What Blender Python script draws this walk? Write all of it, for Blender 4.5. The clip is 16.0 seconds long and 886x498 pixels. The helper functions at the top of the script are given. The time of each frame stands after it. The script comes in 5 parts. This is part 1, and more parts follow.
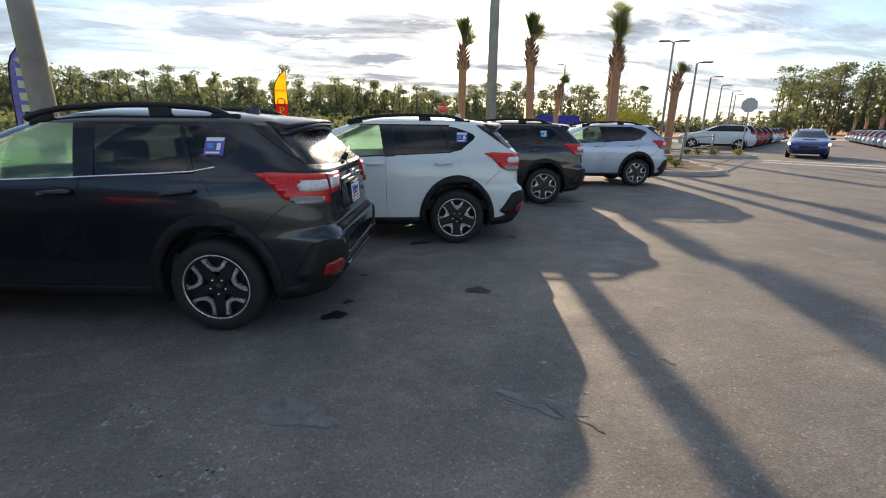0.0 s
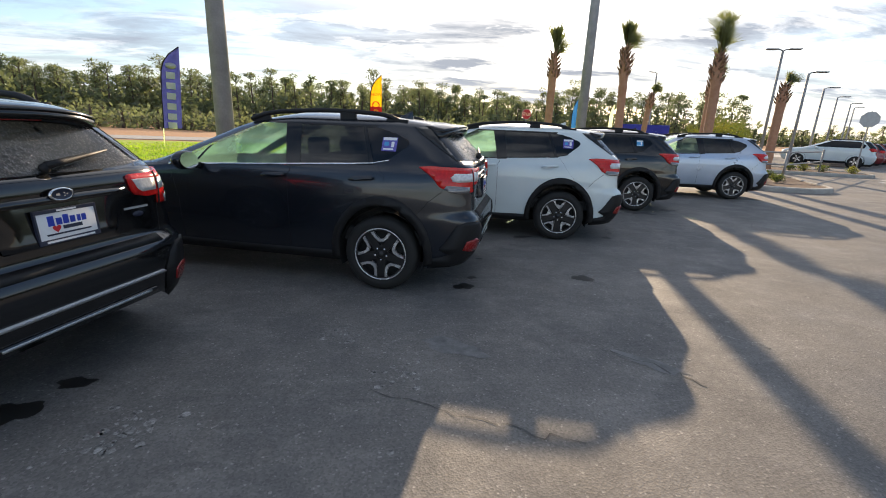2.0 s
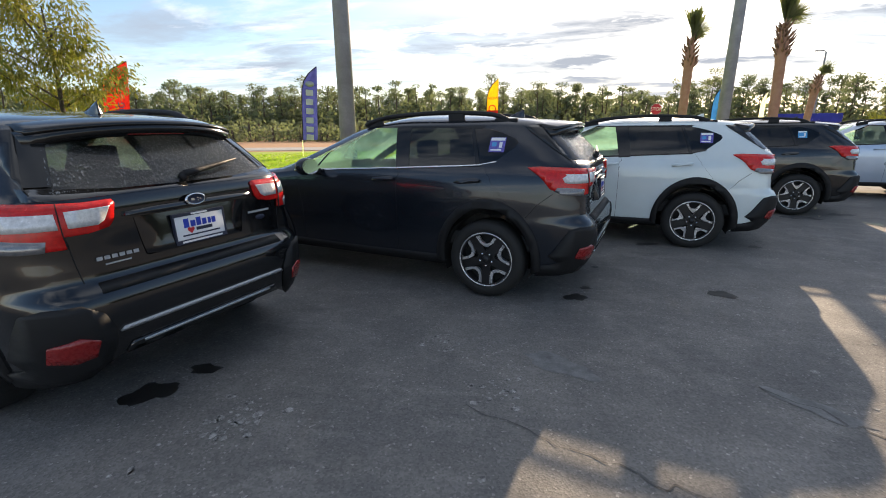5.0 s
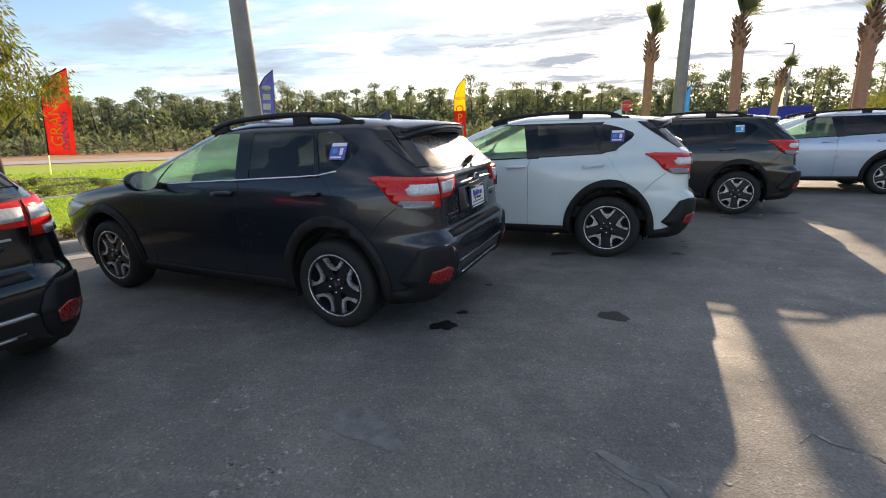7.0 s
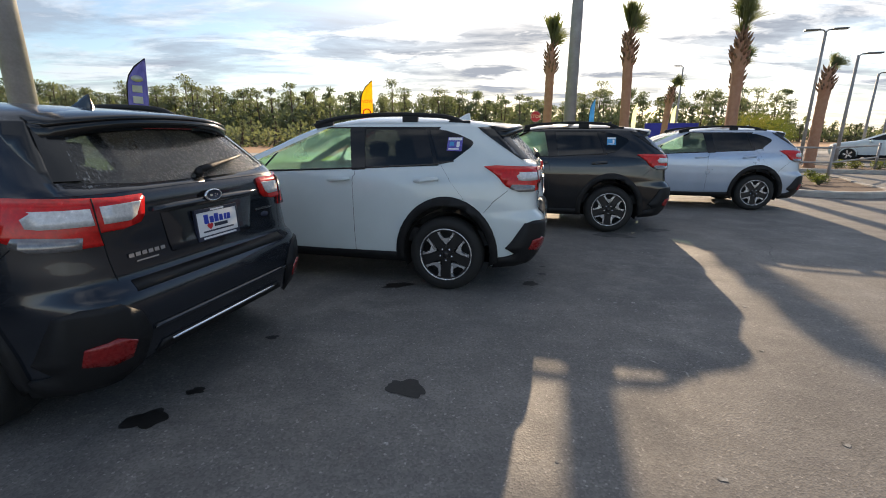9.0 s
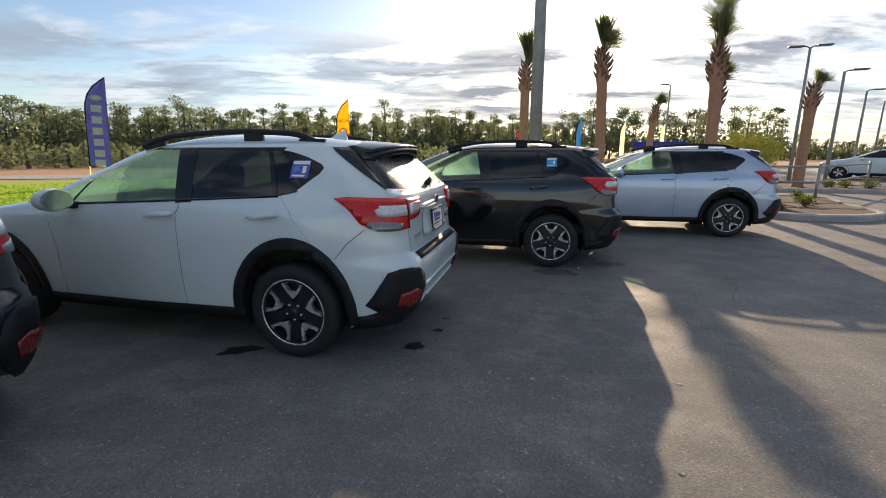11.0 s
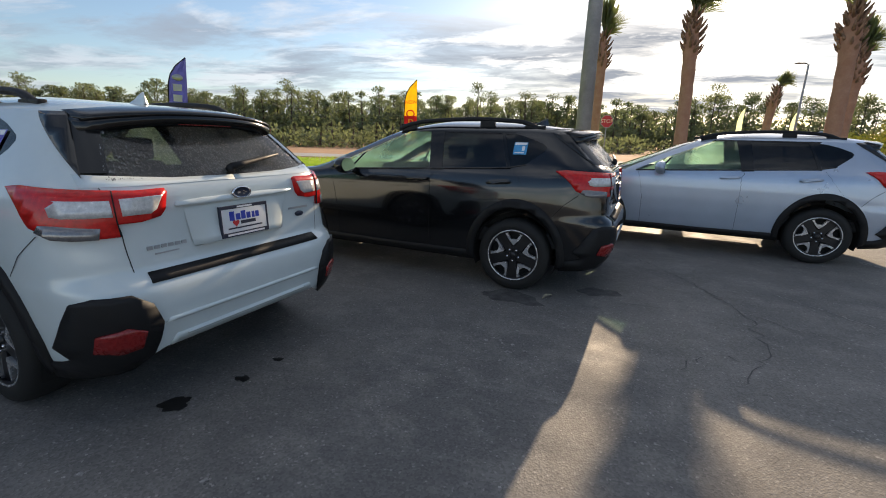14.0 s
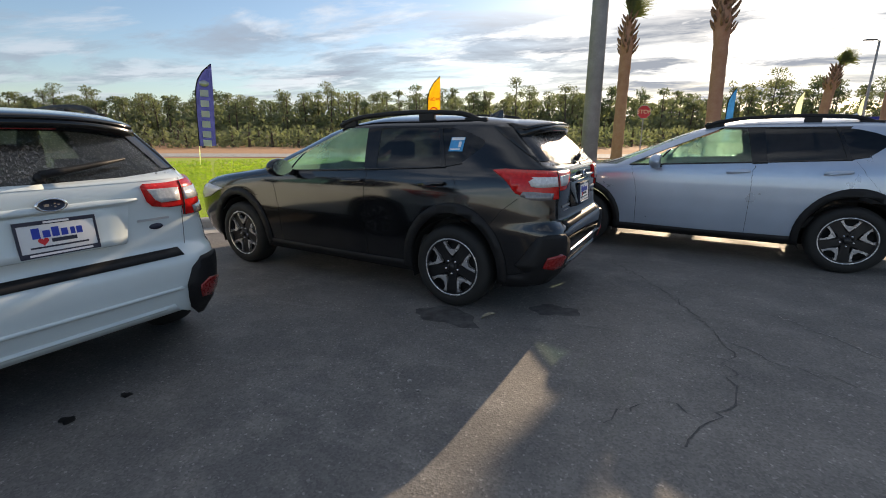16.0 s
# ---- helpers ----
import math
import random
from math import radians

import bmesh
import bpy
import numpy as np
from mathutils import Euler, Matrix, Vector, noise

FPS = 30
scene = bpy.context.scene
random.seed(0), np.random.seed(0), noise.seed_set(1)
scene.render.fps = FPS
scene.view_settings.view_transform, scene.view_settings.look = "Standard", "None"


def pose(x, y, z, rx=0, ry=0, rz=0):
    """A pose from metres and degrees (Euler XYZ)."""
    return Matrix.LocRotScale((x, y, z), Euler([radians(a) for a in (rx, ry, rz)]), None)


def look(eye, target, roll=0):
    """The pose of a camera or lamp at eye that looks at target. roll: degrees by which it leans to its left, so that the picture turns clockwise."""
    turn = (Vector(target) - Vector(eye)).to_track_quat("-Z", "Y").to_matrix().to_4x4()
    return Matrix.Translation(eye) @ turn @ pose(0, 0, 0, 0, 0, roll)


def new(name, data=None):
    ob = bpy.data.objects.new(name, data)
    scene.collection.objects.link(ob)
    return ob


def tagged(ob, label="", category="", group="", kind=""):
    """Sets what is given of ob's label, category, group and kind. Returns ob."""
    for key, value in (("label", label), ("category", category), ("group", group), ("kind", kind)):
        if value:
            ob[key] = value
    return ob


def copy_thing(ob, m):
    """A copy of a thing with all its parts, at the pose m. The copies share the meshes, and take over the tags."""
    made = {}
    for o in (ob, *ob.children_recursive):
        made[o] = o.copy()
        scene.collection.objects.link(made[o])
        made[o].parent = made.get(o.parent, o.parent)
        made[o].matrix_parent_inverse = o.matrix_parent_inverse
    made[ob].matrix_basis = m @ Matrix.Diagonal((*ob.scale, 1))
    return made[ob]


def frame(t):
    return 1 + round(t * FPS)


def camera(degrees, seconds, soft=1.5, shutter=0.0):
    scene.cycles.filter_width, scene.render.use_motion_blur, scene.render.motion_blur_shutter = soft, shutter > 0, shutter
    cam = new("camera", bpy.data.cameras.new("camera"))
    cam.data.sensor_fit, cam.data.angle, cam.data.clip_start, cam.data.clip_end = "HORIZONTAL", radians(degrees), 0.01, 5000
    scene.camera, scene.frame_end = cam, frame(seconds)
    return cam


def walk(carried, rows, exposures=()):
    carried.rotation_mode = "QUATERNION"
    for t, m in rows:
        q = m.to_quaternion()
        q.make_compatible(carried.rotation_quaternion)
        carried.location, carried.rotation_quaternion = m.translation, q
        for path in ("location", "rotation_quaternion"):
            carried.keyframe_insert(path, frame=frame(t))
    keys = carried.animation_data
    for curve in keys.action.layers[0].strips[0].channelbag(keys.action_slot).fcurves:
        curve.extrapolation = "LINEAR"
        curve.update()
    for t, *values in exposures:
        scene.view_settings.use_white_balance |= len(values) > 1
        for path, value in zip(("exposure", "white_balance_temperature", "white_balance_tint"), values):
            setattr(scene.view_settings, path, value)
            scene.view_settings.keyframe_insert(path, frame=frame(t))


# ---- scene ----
cam = camera(90.2, 16.0, 1.0)
PATH = [
    (0, (0.815, 0.6, 1.482), (1.275, 2.468, 0.938), 0.7),
    (0.5, (0.748, 0.386, 1.484), (1.182, 2.266, 0.954), 0.9),
    (1, (0.613, 0.188, 1.49), (0.888, 2.095, 0.954), 0.4),
    (1.5, (0.353, 0.042, 1.484), (0.612, 1.952, 0.95), 1.1),
    (2, (0.203, -0.046, 1.487), (0.364, 1.875, 0.953), 2.4),
    (2.5, (0.152, -0.074, 1.48), (0.279, 1.848, 0.942), 2.7),
    (3, (0.144, -0.076, 1.481), (0.232, 1.848, 0.942), 2.9),
    (3.5, (0.137, -0.071, 1.483), (0.201, 1.854, 0.946), 3.3),
    (4, (0.115, -0.071, 1.483), (-0.004, 1.853, 0.95), 2.4),
    (4.2, (0.123, -0.05, 1.475), (-0.144, 1.858, 0.939), 1.3),
    (6.3, (0.851, 0.618, 1.432), (0.473, 2.51, 0.907), -0.8),
    (6.5, (0.972, 0.701, 1.42), (0.661, 2.606, 0.897), -1.6),
    (7, (1.264, 0.897, 1.449), (0.956, 2.802, 0.926), -1.7),
    (7.5, (1.516, 1.12, 1.425), (1.356, 3.044, 0.906), -0.1),
    (8, (1.747, 1.404, 1.435), (1.79, 3.335, 0.916), 0.5),
    (8.5, (2.023, 1.66, 1.44), (2.044, 3.594, 0.931), 0.2),
    (9, (2.247, 1.998, 1.412), (2.26, 3.933, 0.909), 0.3),
    (9.2, (2.339, 2.131, 1.419), (2.353, 4.066, 0.915), -0.5),
    (11.3, (3.51, 3.074, 1.441), (3.523, 5.031, 1.029), 0.2),
    (11.5, (3.639, 3.156, 1.452), (3.63, 5.114, 1.044), 0.5),
    (12, (3.937, 3.433, 1.415), (3.897, 5.392, 1.012), 1.0),
    (12.5, (4.204, 3.698, 1.445), (4.163, 5.656, 1.041), 1.3),
    (13, (4.472, 3.878, 1.448), (4.23, 5.822, 1.045), 0.2),
    (13.5, (4.687, 4.102, 1.412), (4.301, 6.017, 0.979), 0.9),
    (14, (4.913, 4.367, 1.404), (4.518, 6.265, 0.915), 1.6),
    (14.5, (5.255, 4.534, 1.421), (4.751, 6.403, 0.919), 0.7),
    (15, (5.501, 4.701, 1.428), (4.954, 6.556, 0.919), 0.3),
    (15.5, (5.636, 4.959, 1.404), (5.087, 6.813, 0.895), 0.4),
    (16, (5.719, 5.116, 1.402), (5.135, 6.962, 0.9), -0.1),
]
walk(cam, [(t, look(eye, target, roll)) for t, eye, target, roll in PATH], [(0, .77, 6500, 12), (4, 1.0, 6500, 12), (7, .99, 6500, 12), (9, .74, 6500, 12), (12.5, .57, 6500, 12), (16, .58, 6500, 12)])

# ---- light ----
SUN_AZ, SUN_EL = radians(14.5), radians(18.7)   # azimuth from +y towards +x
SUN_DIR = Vector((math.sin(SUN_AZ) * math.cos(SUN_EL), math.cos(SUN_AZ) * math.cos(SUN_EL), math.sin(SUN_EL)))
sun = new("sun", bpy.data.lights.new("sun", "SUN"))
sun.data.energy, sun.data.angle, sun.data.color = 4.5, radians(0.6), (1.0, 0.77, 0.51)
sun.matrix_world = look(SUN_DIR * 50, (0, 0, 0))


def nd(tree, kind, **values):
    """A node; values name its inputs (with _ for a blank) or its own settings."""
    n = tree.nodes.new(kind)
    for key, v in values.items():
        k = key.replace("_", " ")
        if k in n.inputs:
            n.inputs[k].default_value = v
        elif kind == "ShaderNodeMath" and key in ("a", "b", "c"):
            n.inputs["abc".index(key)].default_value = v
        elif key == "operation":
            n.operation = v
        elif key == "blend_type":
            n.blend_type = v
        elif key == "data_type":
            n.data_type = v
        elif key == "feature":
            n.feature = v
    return n


def ramp(tree, stops, source=None):
    n = tree.nodes.new("ShaderNodeValToRGB")
    els = n.color_ramp.elements
    while len(els) < len(stops):
        els.new(0.5)
    for e, (p, c) in zip(els, stops):
        e.position, e.color = p, (c if len(c) == 4 else (*c, 1)) if isinstance(c, tuple) else (c, c, c, 1)
    if source is not None:
        tree.links.new(source, n.inputs[0])
    return n


def mixc(tree, fac, a, b, how="MIX"):
    n = tree.nodes.new("ShaderNodeMixRGB")
    n.blend_type = how
    for i, v in enumerate((fac, a, b)):
        if isinstance(v, (int, float)):
            n.inputs[i].default_value = v if i == 0 else (v, v, v, 1)
        elif isinstance(v, tuple):
            n.inputs[i].default_value = (*v, 1)
        else:
            tree.links.new(v, n.inputs[i])
    return n.outputs[0]


def math_node(tree, op, a, b=0.0):
    n = tree.nodes.new("ShaderNodeMath")
    n.operation = op
    for i, v in enumerate((a, b)):
        if isinstance(v, (int, float)):
            n.inputs[i].default_value = v
        else:
            tree.links.new(v, n.inputs[i])
    return n.outputs[0]


def build_world():
    w = bpy.data.worlds.new("sky")
    scene.world = w
    w.use_nodes = True
    t = w.node_tree
    t.nodes.clear()
    sky = t.nodes.new("ShaderNodeTexSky")
    sky.sky_type, sky.sun_disc = "NISHITA", False
    sky.sun_elevation, sky.sun_rotation = SUN_EL, SUN_AZ
    sky.air_density, sky.dust_density, sky.ozone_density = 1.0, 0.6, 2.0
    co = t.nodes.new("ShaderNodeTexCoord")
    sep = t.nodes.new("ShaderNodeSeparateXYZ")
    t.links.new(co.outputs["Generated"], sep.inputs[0])
    zz = math_node(t, "ADD", math_node(t, "MAXIMUM", sep.outputs[2], 0.0), 0.10)
    comb = t.nodes.new("ShaderNodeCombineXYZ")
    t.links.new(math_node(t, "DIVIDE", sep.outputs[0], zz), comb.inputs[0])
    t.links.new(math_node(t, "DIVIDE", sep.outputs[1], zz), comb.inputs[1])
    n1 = nd(t, "ShaderNodeTexNoise", Scale=0.75, Detail=9.0, Roughness=0.62, Distortion=0.3)
    n2 = nd(t, "ShaderNodeTexNoise", Scale=1.15, Detail=9.0, Roughness=0.62, Distortion=0.35)
    for n, off in ((n1, (3.1, 1.7, 0)), (n2, (11.3, 4.2, 2.0))):
        mp = nd(t, "ShaderNodeMapping", Location=off)
        mp.inputs["Scale"].default_value = (0.8, 1.5, 1.0)
        t.links.new(comb.outputs[0], mp.inputs[0])
        t.links.new(mp.outputs[0], n.inputs["Vector"])
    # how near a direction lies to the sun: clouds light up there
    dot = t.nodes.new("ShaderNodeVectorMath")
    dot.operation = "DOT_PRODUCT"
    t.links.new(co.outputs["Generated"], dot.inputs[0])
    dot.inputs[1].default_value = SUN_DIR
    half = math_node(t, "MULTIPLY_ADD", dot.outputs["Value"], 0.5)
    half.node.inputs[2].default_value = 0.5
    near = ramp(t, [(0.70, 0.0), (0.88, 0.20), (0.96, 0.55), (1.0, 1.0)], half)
    # clouds opposite the sun stay out of view; brightened as added fill light
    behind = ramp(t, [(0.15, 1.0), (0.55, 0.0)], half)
    # grey bellies lie low, blue gaps open above them
    gaps = ramp(t, [(0.19, 0.0), (0.27, 1.0), (0.45, 1.0), (0.60, 0.0)], sep.outputs[2])
    low = ramp(t, [(0.02, 0.75), (0.10, 1.0), (0.19, 1.0), (0.27, 0.2)], sep.outputs[2])
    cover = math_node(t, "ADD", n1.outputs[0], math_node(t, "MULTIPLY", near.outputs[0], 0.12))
    cover = math_node(t, "SUBTRACT", cover, math_node(t, "MULTIPLY", gaps.outputs[0], 0.19))
    mask = ramp(t, [(0.43, 0.0), (0.53, 0.6), (0.68, 1.0)], cover)
    thick = ramp(t, [(0.41, 0.0), (0.52, 1.0)], n2.outputs[0])
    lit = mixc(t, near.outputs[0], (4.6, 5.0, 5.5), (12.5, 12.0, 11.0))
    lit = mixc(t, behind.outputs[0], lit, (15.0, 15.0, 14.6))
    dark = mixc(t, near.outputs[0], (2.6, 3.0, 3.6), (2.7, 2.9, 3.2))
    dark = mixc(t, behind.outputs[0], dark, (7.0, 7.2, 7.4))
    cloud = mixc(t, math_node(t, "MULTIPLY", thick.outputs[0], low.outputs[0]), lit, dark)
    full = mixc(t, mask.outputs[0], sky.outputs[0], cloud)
    bg = t.nodes.new("ShaderNodeBackground")
    bg.inputs[1].default_value = 0.10
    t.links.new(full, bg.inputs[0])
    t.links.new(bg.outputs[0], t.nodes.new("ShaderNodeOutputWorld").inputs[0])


build_world()


# ---- materials ----
def material(name, color, rough=0.5, metal=0.0, var=0.12, scale=8.0, fine=120.0, bump=0.0, bump_scale=200.0, coat=0.0, spec=0.5, rand=0.0, color2=None, rough_var=0.06, leaf=0.0):
    m = bpy.data.materials.new(name)
    m.use_nodes = True
    t = m.node_tree
    b = t.nodes["Principled BSDF"]
    co = t.nodes.new("ShaderNodeTexCoord")
    big = nd(t, "ShaderNodeTexNoise", Scale=scale, Detail=5.0, Roughness=0.6)
    small = nd(t, "ShaderNodeTexNoise", Scale=fine, Detail=3.0, Roughness=0.6)
    t.links.new(co.outputs["Object"], big.inputs["Vector"])
    t.links.new(co.outputs["Object"], small.inputs["Vector"])
    c2 = color2 or tuple(max(0.0, c * (1 - 2.2 * var)) for c in color)
    c1 = color if color2 else tuple(min(1.0, c * (1 + var)) for c in color)
    fac = ramp(t, [(0.32, 0.0), (0.68, 1.0)], big.outputs[0]).outputs[0]
    col = mixc(t, fac, c2, c1)
    speck = ramp(t, [(0.3, 1 - var), (0.7, 1.0)], small.outputs[0]).outputs[0]
    col = mixc(t, 1.0, col, speck, "MULTIPLY")
    if rand:
        info = t.nodes.new("ShaderNodeObjectInfo")
        col = mixc(t, 1.0, col, ramp(t, [(0, 1 - rand), (1, 1.0)], info.outputs["Random"]).outputs[0], "MULTIPLY")
    t.links.new(col, b.inputs["Base Color"])
    rr = ramp(t, [(0.3, max(0.0, rough - rough_var)), (0.7, min(1.0, rough + rough_var))], big.outputs[0]).outputs[0]
    t.links.new(rr, b.inputs["Roughness"])
    b.inputs["Metallic"].default_value = metal
    if leaf:
        tl = t.nodes.new("ShaderNodeBsdfTranslucent")
        t.links.new(mixc(t, 1.0, col, (1.6, 1.7, 1.0), "MULTIPLY"), tl.inputs[0])
        mx = t.nodes.new("ShaderNodeMixShader")
        mx.inputs[0].default_value = leaf
        t.links.new(b.outputs[0], mx.inputs[1])
        t.links.new(tl.outputs[0], mx.inputs[2])
        t.links.new(mx.outputs[0], t.nodes["Material Output"].inputs[0])
    b.inputs["Specular IOR Level"].default_value = spec
    b.inputs["Coat Weight"].default_value = coat
    b.inputs["Coat Roughness"].default_value = 0.04
    if bump:
        bn = nd(t, "ShaderNodeTexNoise", Scale=bump_scale, Detail=4.0)
        t.links.new(co.outputs["Object"], bn.inputs["Vector"])
        bp = nd(t, "ShaderNodeBump", Strength=min(1.0, bump), Distance=0.004)
        t.links.new(bn.outputs[0], bp.inputs["Height"])
        t.links.new(bp.outputs[0], b.inputs["Normal"])
    return m


def glass(name, tint, drops=False, dew=0.0, fogged=(0.66, 0.92, 0.78)):
    """Thin glass: tinted see-through pane with mirror gloss by Fresnel; rain drops roughen it."""
    m = bpy.data.materials.new(name)
    m.use_nodes = True
    t = m.node_tree
    t.nodes.clear()
    tr = t.nodes.new("ShaderNodeBsdfTransparent")
    tr.inputs[0].default_value = (*tint, 1)
    gl = nd(t, "ShaderNodeBsdfGlossy", Roughness=0.03)
    lw = nd(t, "ShaderNodeLayerWeight", Blend=0.5)
    fr = math_node(t, "ADD", math_node(t, "MULTIPLY", math_node(t, "POWER", lw.outputs["Facing"], 4.0), 0.85), 0.06)
    mx = t.nodes.new("ShaderNodeMixShader")
    t.links.new(fr, mx.inputs[0])
    back = tr.outputs[0]
    if dew:
        tl = nd(t, "ShaderNodeBsdfTranslucent")
        tl.inputs[0].default_value = (*fogged, 1)
        m2 = t.nodes.new("ShaderNodeMixShader")
        co2 = t.nodes.new("ShaderNodeTexCoord")
        fog = nd(t, "ShaderNodeTexNoise", Scale=3.0, Detail=5.0)
        t.links.new(co2.outputs["Object"], fog.inputs["Vector"])
        t.links.new(ramp(t, [(0.3, dew * .6), (0.7, dew * 1.3)], fog.outputs[0]).outputs[0], m2.inputs[0])
        t.links.new(back, m2.inputs[1])
        t.links.new(tl.outputs[0], m2.inputs[2])
        back = m2.outputs[0]
    t.links.new(back, mx.inputs[1])
    t.links.new(gl.outputs[0], mx.inputs[2])
    if drops:
        co = t.nodes.new("ShaderNodeTexCoord")
        mp = nd(t, "ShaderNodeMapping")
        mp.inputs["Scale"].default_value = (1, 1, 0.5)
        t.links.new(co.outputs["Object"], mp.inputs[0])
        vo = nd(t, "ShaderNodeTexVoronoi", Scale=170.0)
        t.links.new(mp.outputs[0], vo.inputs["Vector"])
        big = nd(t, "ShaderNodeTexNoise", Scale=6.0, Detail=4.0)
        t.links.new(co.outputs["Object"], big.inputs["Vector"])
        dome = ramp(t, [(0.0, 1.0), (0.42, 0.0)], vo.outputs["Distance"])
        h = math_node(t, "MULTIPLY", dome.outputs[0], ramp(t, [(0.34, 0.0), (0.46, 1.0)], big.outputs[0]).outputs[0])
        bp = nd(t, "ShaderNodeBump", Strength=0.35, Distance=0.003)
        t.links.new(h, bp.inputs["Height"])
        cell = nd(t, "ShaderNodeTexWhiteNoise")
        t.links.new(vo.outputs["Color"], cell.inputs["Vector"])
        t.links.new(ramp(t, [(0.0, 0.05), (0.55, 0.10), (1.0, 0.42)], cell.outputs["Value"]).outputs[0], gl.inputs["Roughness"])
        t.links.new(bp.outputs[0], gl.inputs["Normal"])
        t.links.new(bp.outputs[0], lw.inputs["Normal"])
    t.links.new(mx.outputs[0], t.nodes.new("ShaderNodeOutputMaterial").inputs[0])
    return m


def emitter(name, color, strength):
    m = bpy.data.materials.new(name)
    m.use_nodes = True
    b = m.node_tree.nodes["Principled BSDF"]
    b.inputs["Base Color"].default_value = (*color, 1)
    b.inputs["Emission Color"].default_value = (*color, 1)
    b.inputs["Emission Strength"].default_value = strength
    return m


def asphalt_material():
    m = bpy.data.materials.new("asphalt")
    m.use_nodes = True
    t = m.node_tree
    b = t.nodes["Principled BSDF"]
    co = t.nodes.new("ShaderNodeTexCoord")

    def noise_at(scale, detail=5.0, rough=0.6):
        n = nd(t, "ShaderNodeTexNoise", Scale=scale, Detail=detail, Roughness=rough)
        t.links.new(co.outputs["Object"], n.inputs["Vector"])
        return n.outputs[0]
    base = mixc(t, ramp(t, [(0.35, 0.0), (0.65, 1.0)], noise_at(0.55, 6.0)).outputs[0], (0.108, 0.103, 0.099), (0.160, 0.149, 0.136))
    base = mixc(t, ramp(t, [(0.47, 0.0), (0.64, 0.65)], noise_at(2.3, 8.0, 0.7)).outputs[0], base, (0.208, 0.194, 0.176))
    base = mixc(t, ramp(t, [(0.60, 0.0), (0.75, 0.5)], noise_at(1.1, 7.0, 0.7)).outputs[0], base, (0.06, 0.057, 0.055))
    base = mixc(t, ramp(t, [(0.52, 0.0), (0.70, 0.55)], noise_at(4.7, 8.0, 0.75)).outputs[0], base, (0.128, 0.118, 0.118))
    # dragged scuffs and dusty films along the way cars drive
    way = nd(t, "ShaderNodeMapping", Rotation=(0, 0, radians(-52)))
    way.inputs["Scale"].default_value = (0.5, 3.2, 1.0)
    t.links.new(co.outputs["Object"], way.inputs[0])
    drag = nd(t, "ShaderNodeTexNoise", Scale=1.6, Detail=8.0, Roughness=0.7)
    t.links.new(way.outputs[0], drag.inputs["Vector"])
    base = mixc(t, ramp(t, [(0.55, 0.0), (0.72, 0.45)], drag.outputs[0]).outputs[0], base, (0.235, 0.222, 0.205))
    base = mixc(t, ramp(t, [(0.28, 0.5), (0.42, 0.0)], drag.outputs[0]).outputs[0], base, (0.068, 0.066, 0.066))
    vo = nd(t, "ShaderNodeTexVoronoi", Scale=95.0)
    t.links.new(co.outputs["Object"], vo.inputs["Vector"])
    stone = nd(t, "ShaderNodeTexWhiteNoise")
    t.links.new(vo.outputs["Color"], stone.inputs["Vector"])
    base = mixc(t, 1.0, base, ramp(t, [(0.0, 0.74), (0.5, 0.97), (0.9, 1.10), (0.975, 1.22), (1.0, 1.9)], stone.outputs["Value"]).outputs[0], "MULTIPLY")
    t.links.new(base, b.inputs["Base Color"])
    t.links.new(ramp(t, [(0.3, 0.62), (0.7, 0.9)], noise_at(1.7)).outputs[0], b.inputs["Roughness"])
    h = math_node(t, "ADD", vo.outputs["Distance"], math_node(t, "MULTIPLY", noise_at(60.0, 4.0), 0.7))
    bp = nd(t, "ShaderNodeBump", Strength=0.34, Distance=0.004)
    t.links.new(h, bp.inputs["Height"])
    t.links.new(bp.outputs[0], b.inputs["Normal"])
    return m


ASPHALT = asphalt_material()
PAINT_BLACK = material("paint_black", (0.006, 0.0065, 0.0075), 0.14, 0.0, 0.1, 3, 300, coat=0.65, rough_var=0.03)
PAINT_GREY = material("paint_dark_grey", (0.015, 0.019, 0.027), 0.22, 0.35, 0.06, 3, 600, coat=0.5, rough_var=0.03)
PAINT_WHITE = material("paint_white", (0.62, 0.685, 0.69), 0.24, 0.0, 0.02, 3, 300, coat=0.9, rough_var=0.03)
PAINT_SILVER = material("paint_ice_silver", (0.42, 0.49, 0.60), 0.30, 0.45, 0.03, 3, 700, coat=1.0, rough_var=0.03)
PAINT_BLUE = material("paint_blue", (0.02, 0.035, 0.20), 0.28, 0.2, 0.06, 3, 500, coat=1.0)
PAINT_RED = material("paint_dark_red", (0.20, 0.015, 0.018), 0.28, 0.2, 0.06, 3, 500, coat=1.0)
PLASTIC = material("black_plastic", (0.012, 0.012, 0.013), 0.55, 0.0, 0.12, 14, 500, bump=0.15, bump_scale=900, spec=0.3)
GLOSS_BLACK = material("gloss_black", (0.008, 0.008, 0.008), 0.12, 0.0, 0.05, 5, 300)
RUBBER = material("tyre_rubber", (0.012, 0.012, 0.0115), 0.75, 0.0, 0.2, 12, 90, bump=0.3, bump_scale=120)
ALLOY = material("machined_alloy", (0.62, 0.62, 0.63), 0.26, 0.65, 0.05, 12, 400)
ALLOY_DARK = material("black_alloy", (0.020, 0.020, 0.022), 0.35, 0.3, 0.1, 12, 200)
# opaque grey: sky light refracted in the drops is put into the base colour
WATER = material("water_drop_sky_grey", (0.13, 0.14, 0.145), 0.08, 0.0, 0.02, 5, 300, coat=1.0)
CHROME = material("chrome", (0.75, 0.76, 0.78), 0.12, 1.0, 0.03, 12, 300)
RED_LENS = material("red_lens", (0.62, 0.012, 0.010), 0.22, 0.0, 0.12, 40, 200, coat=0.35, spec=0.3)
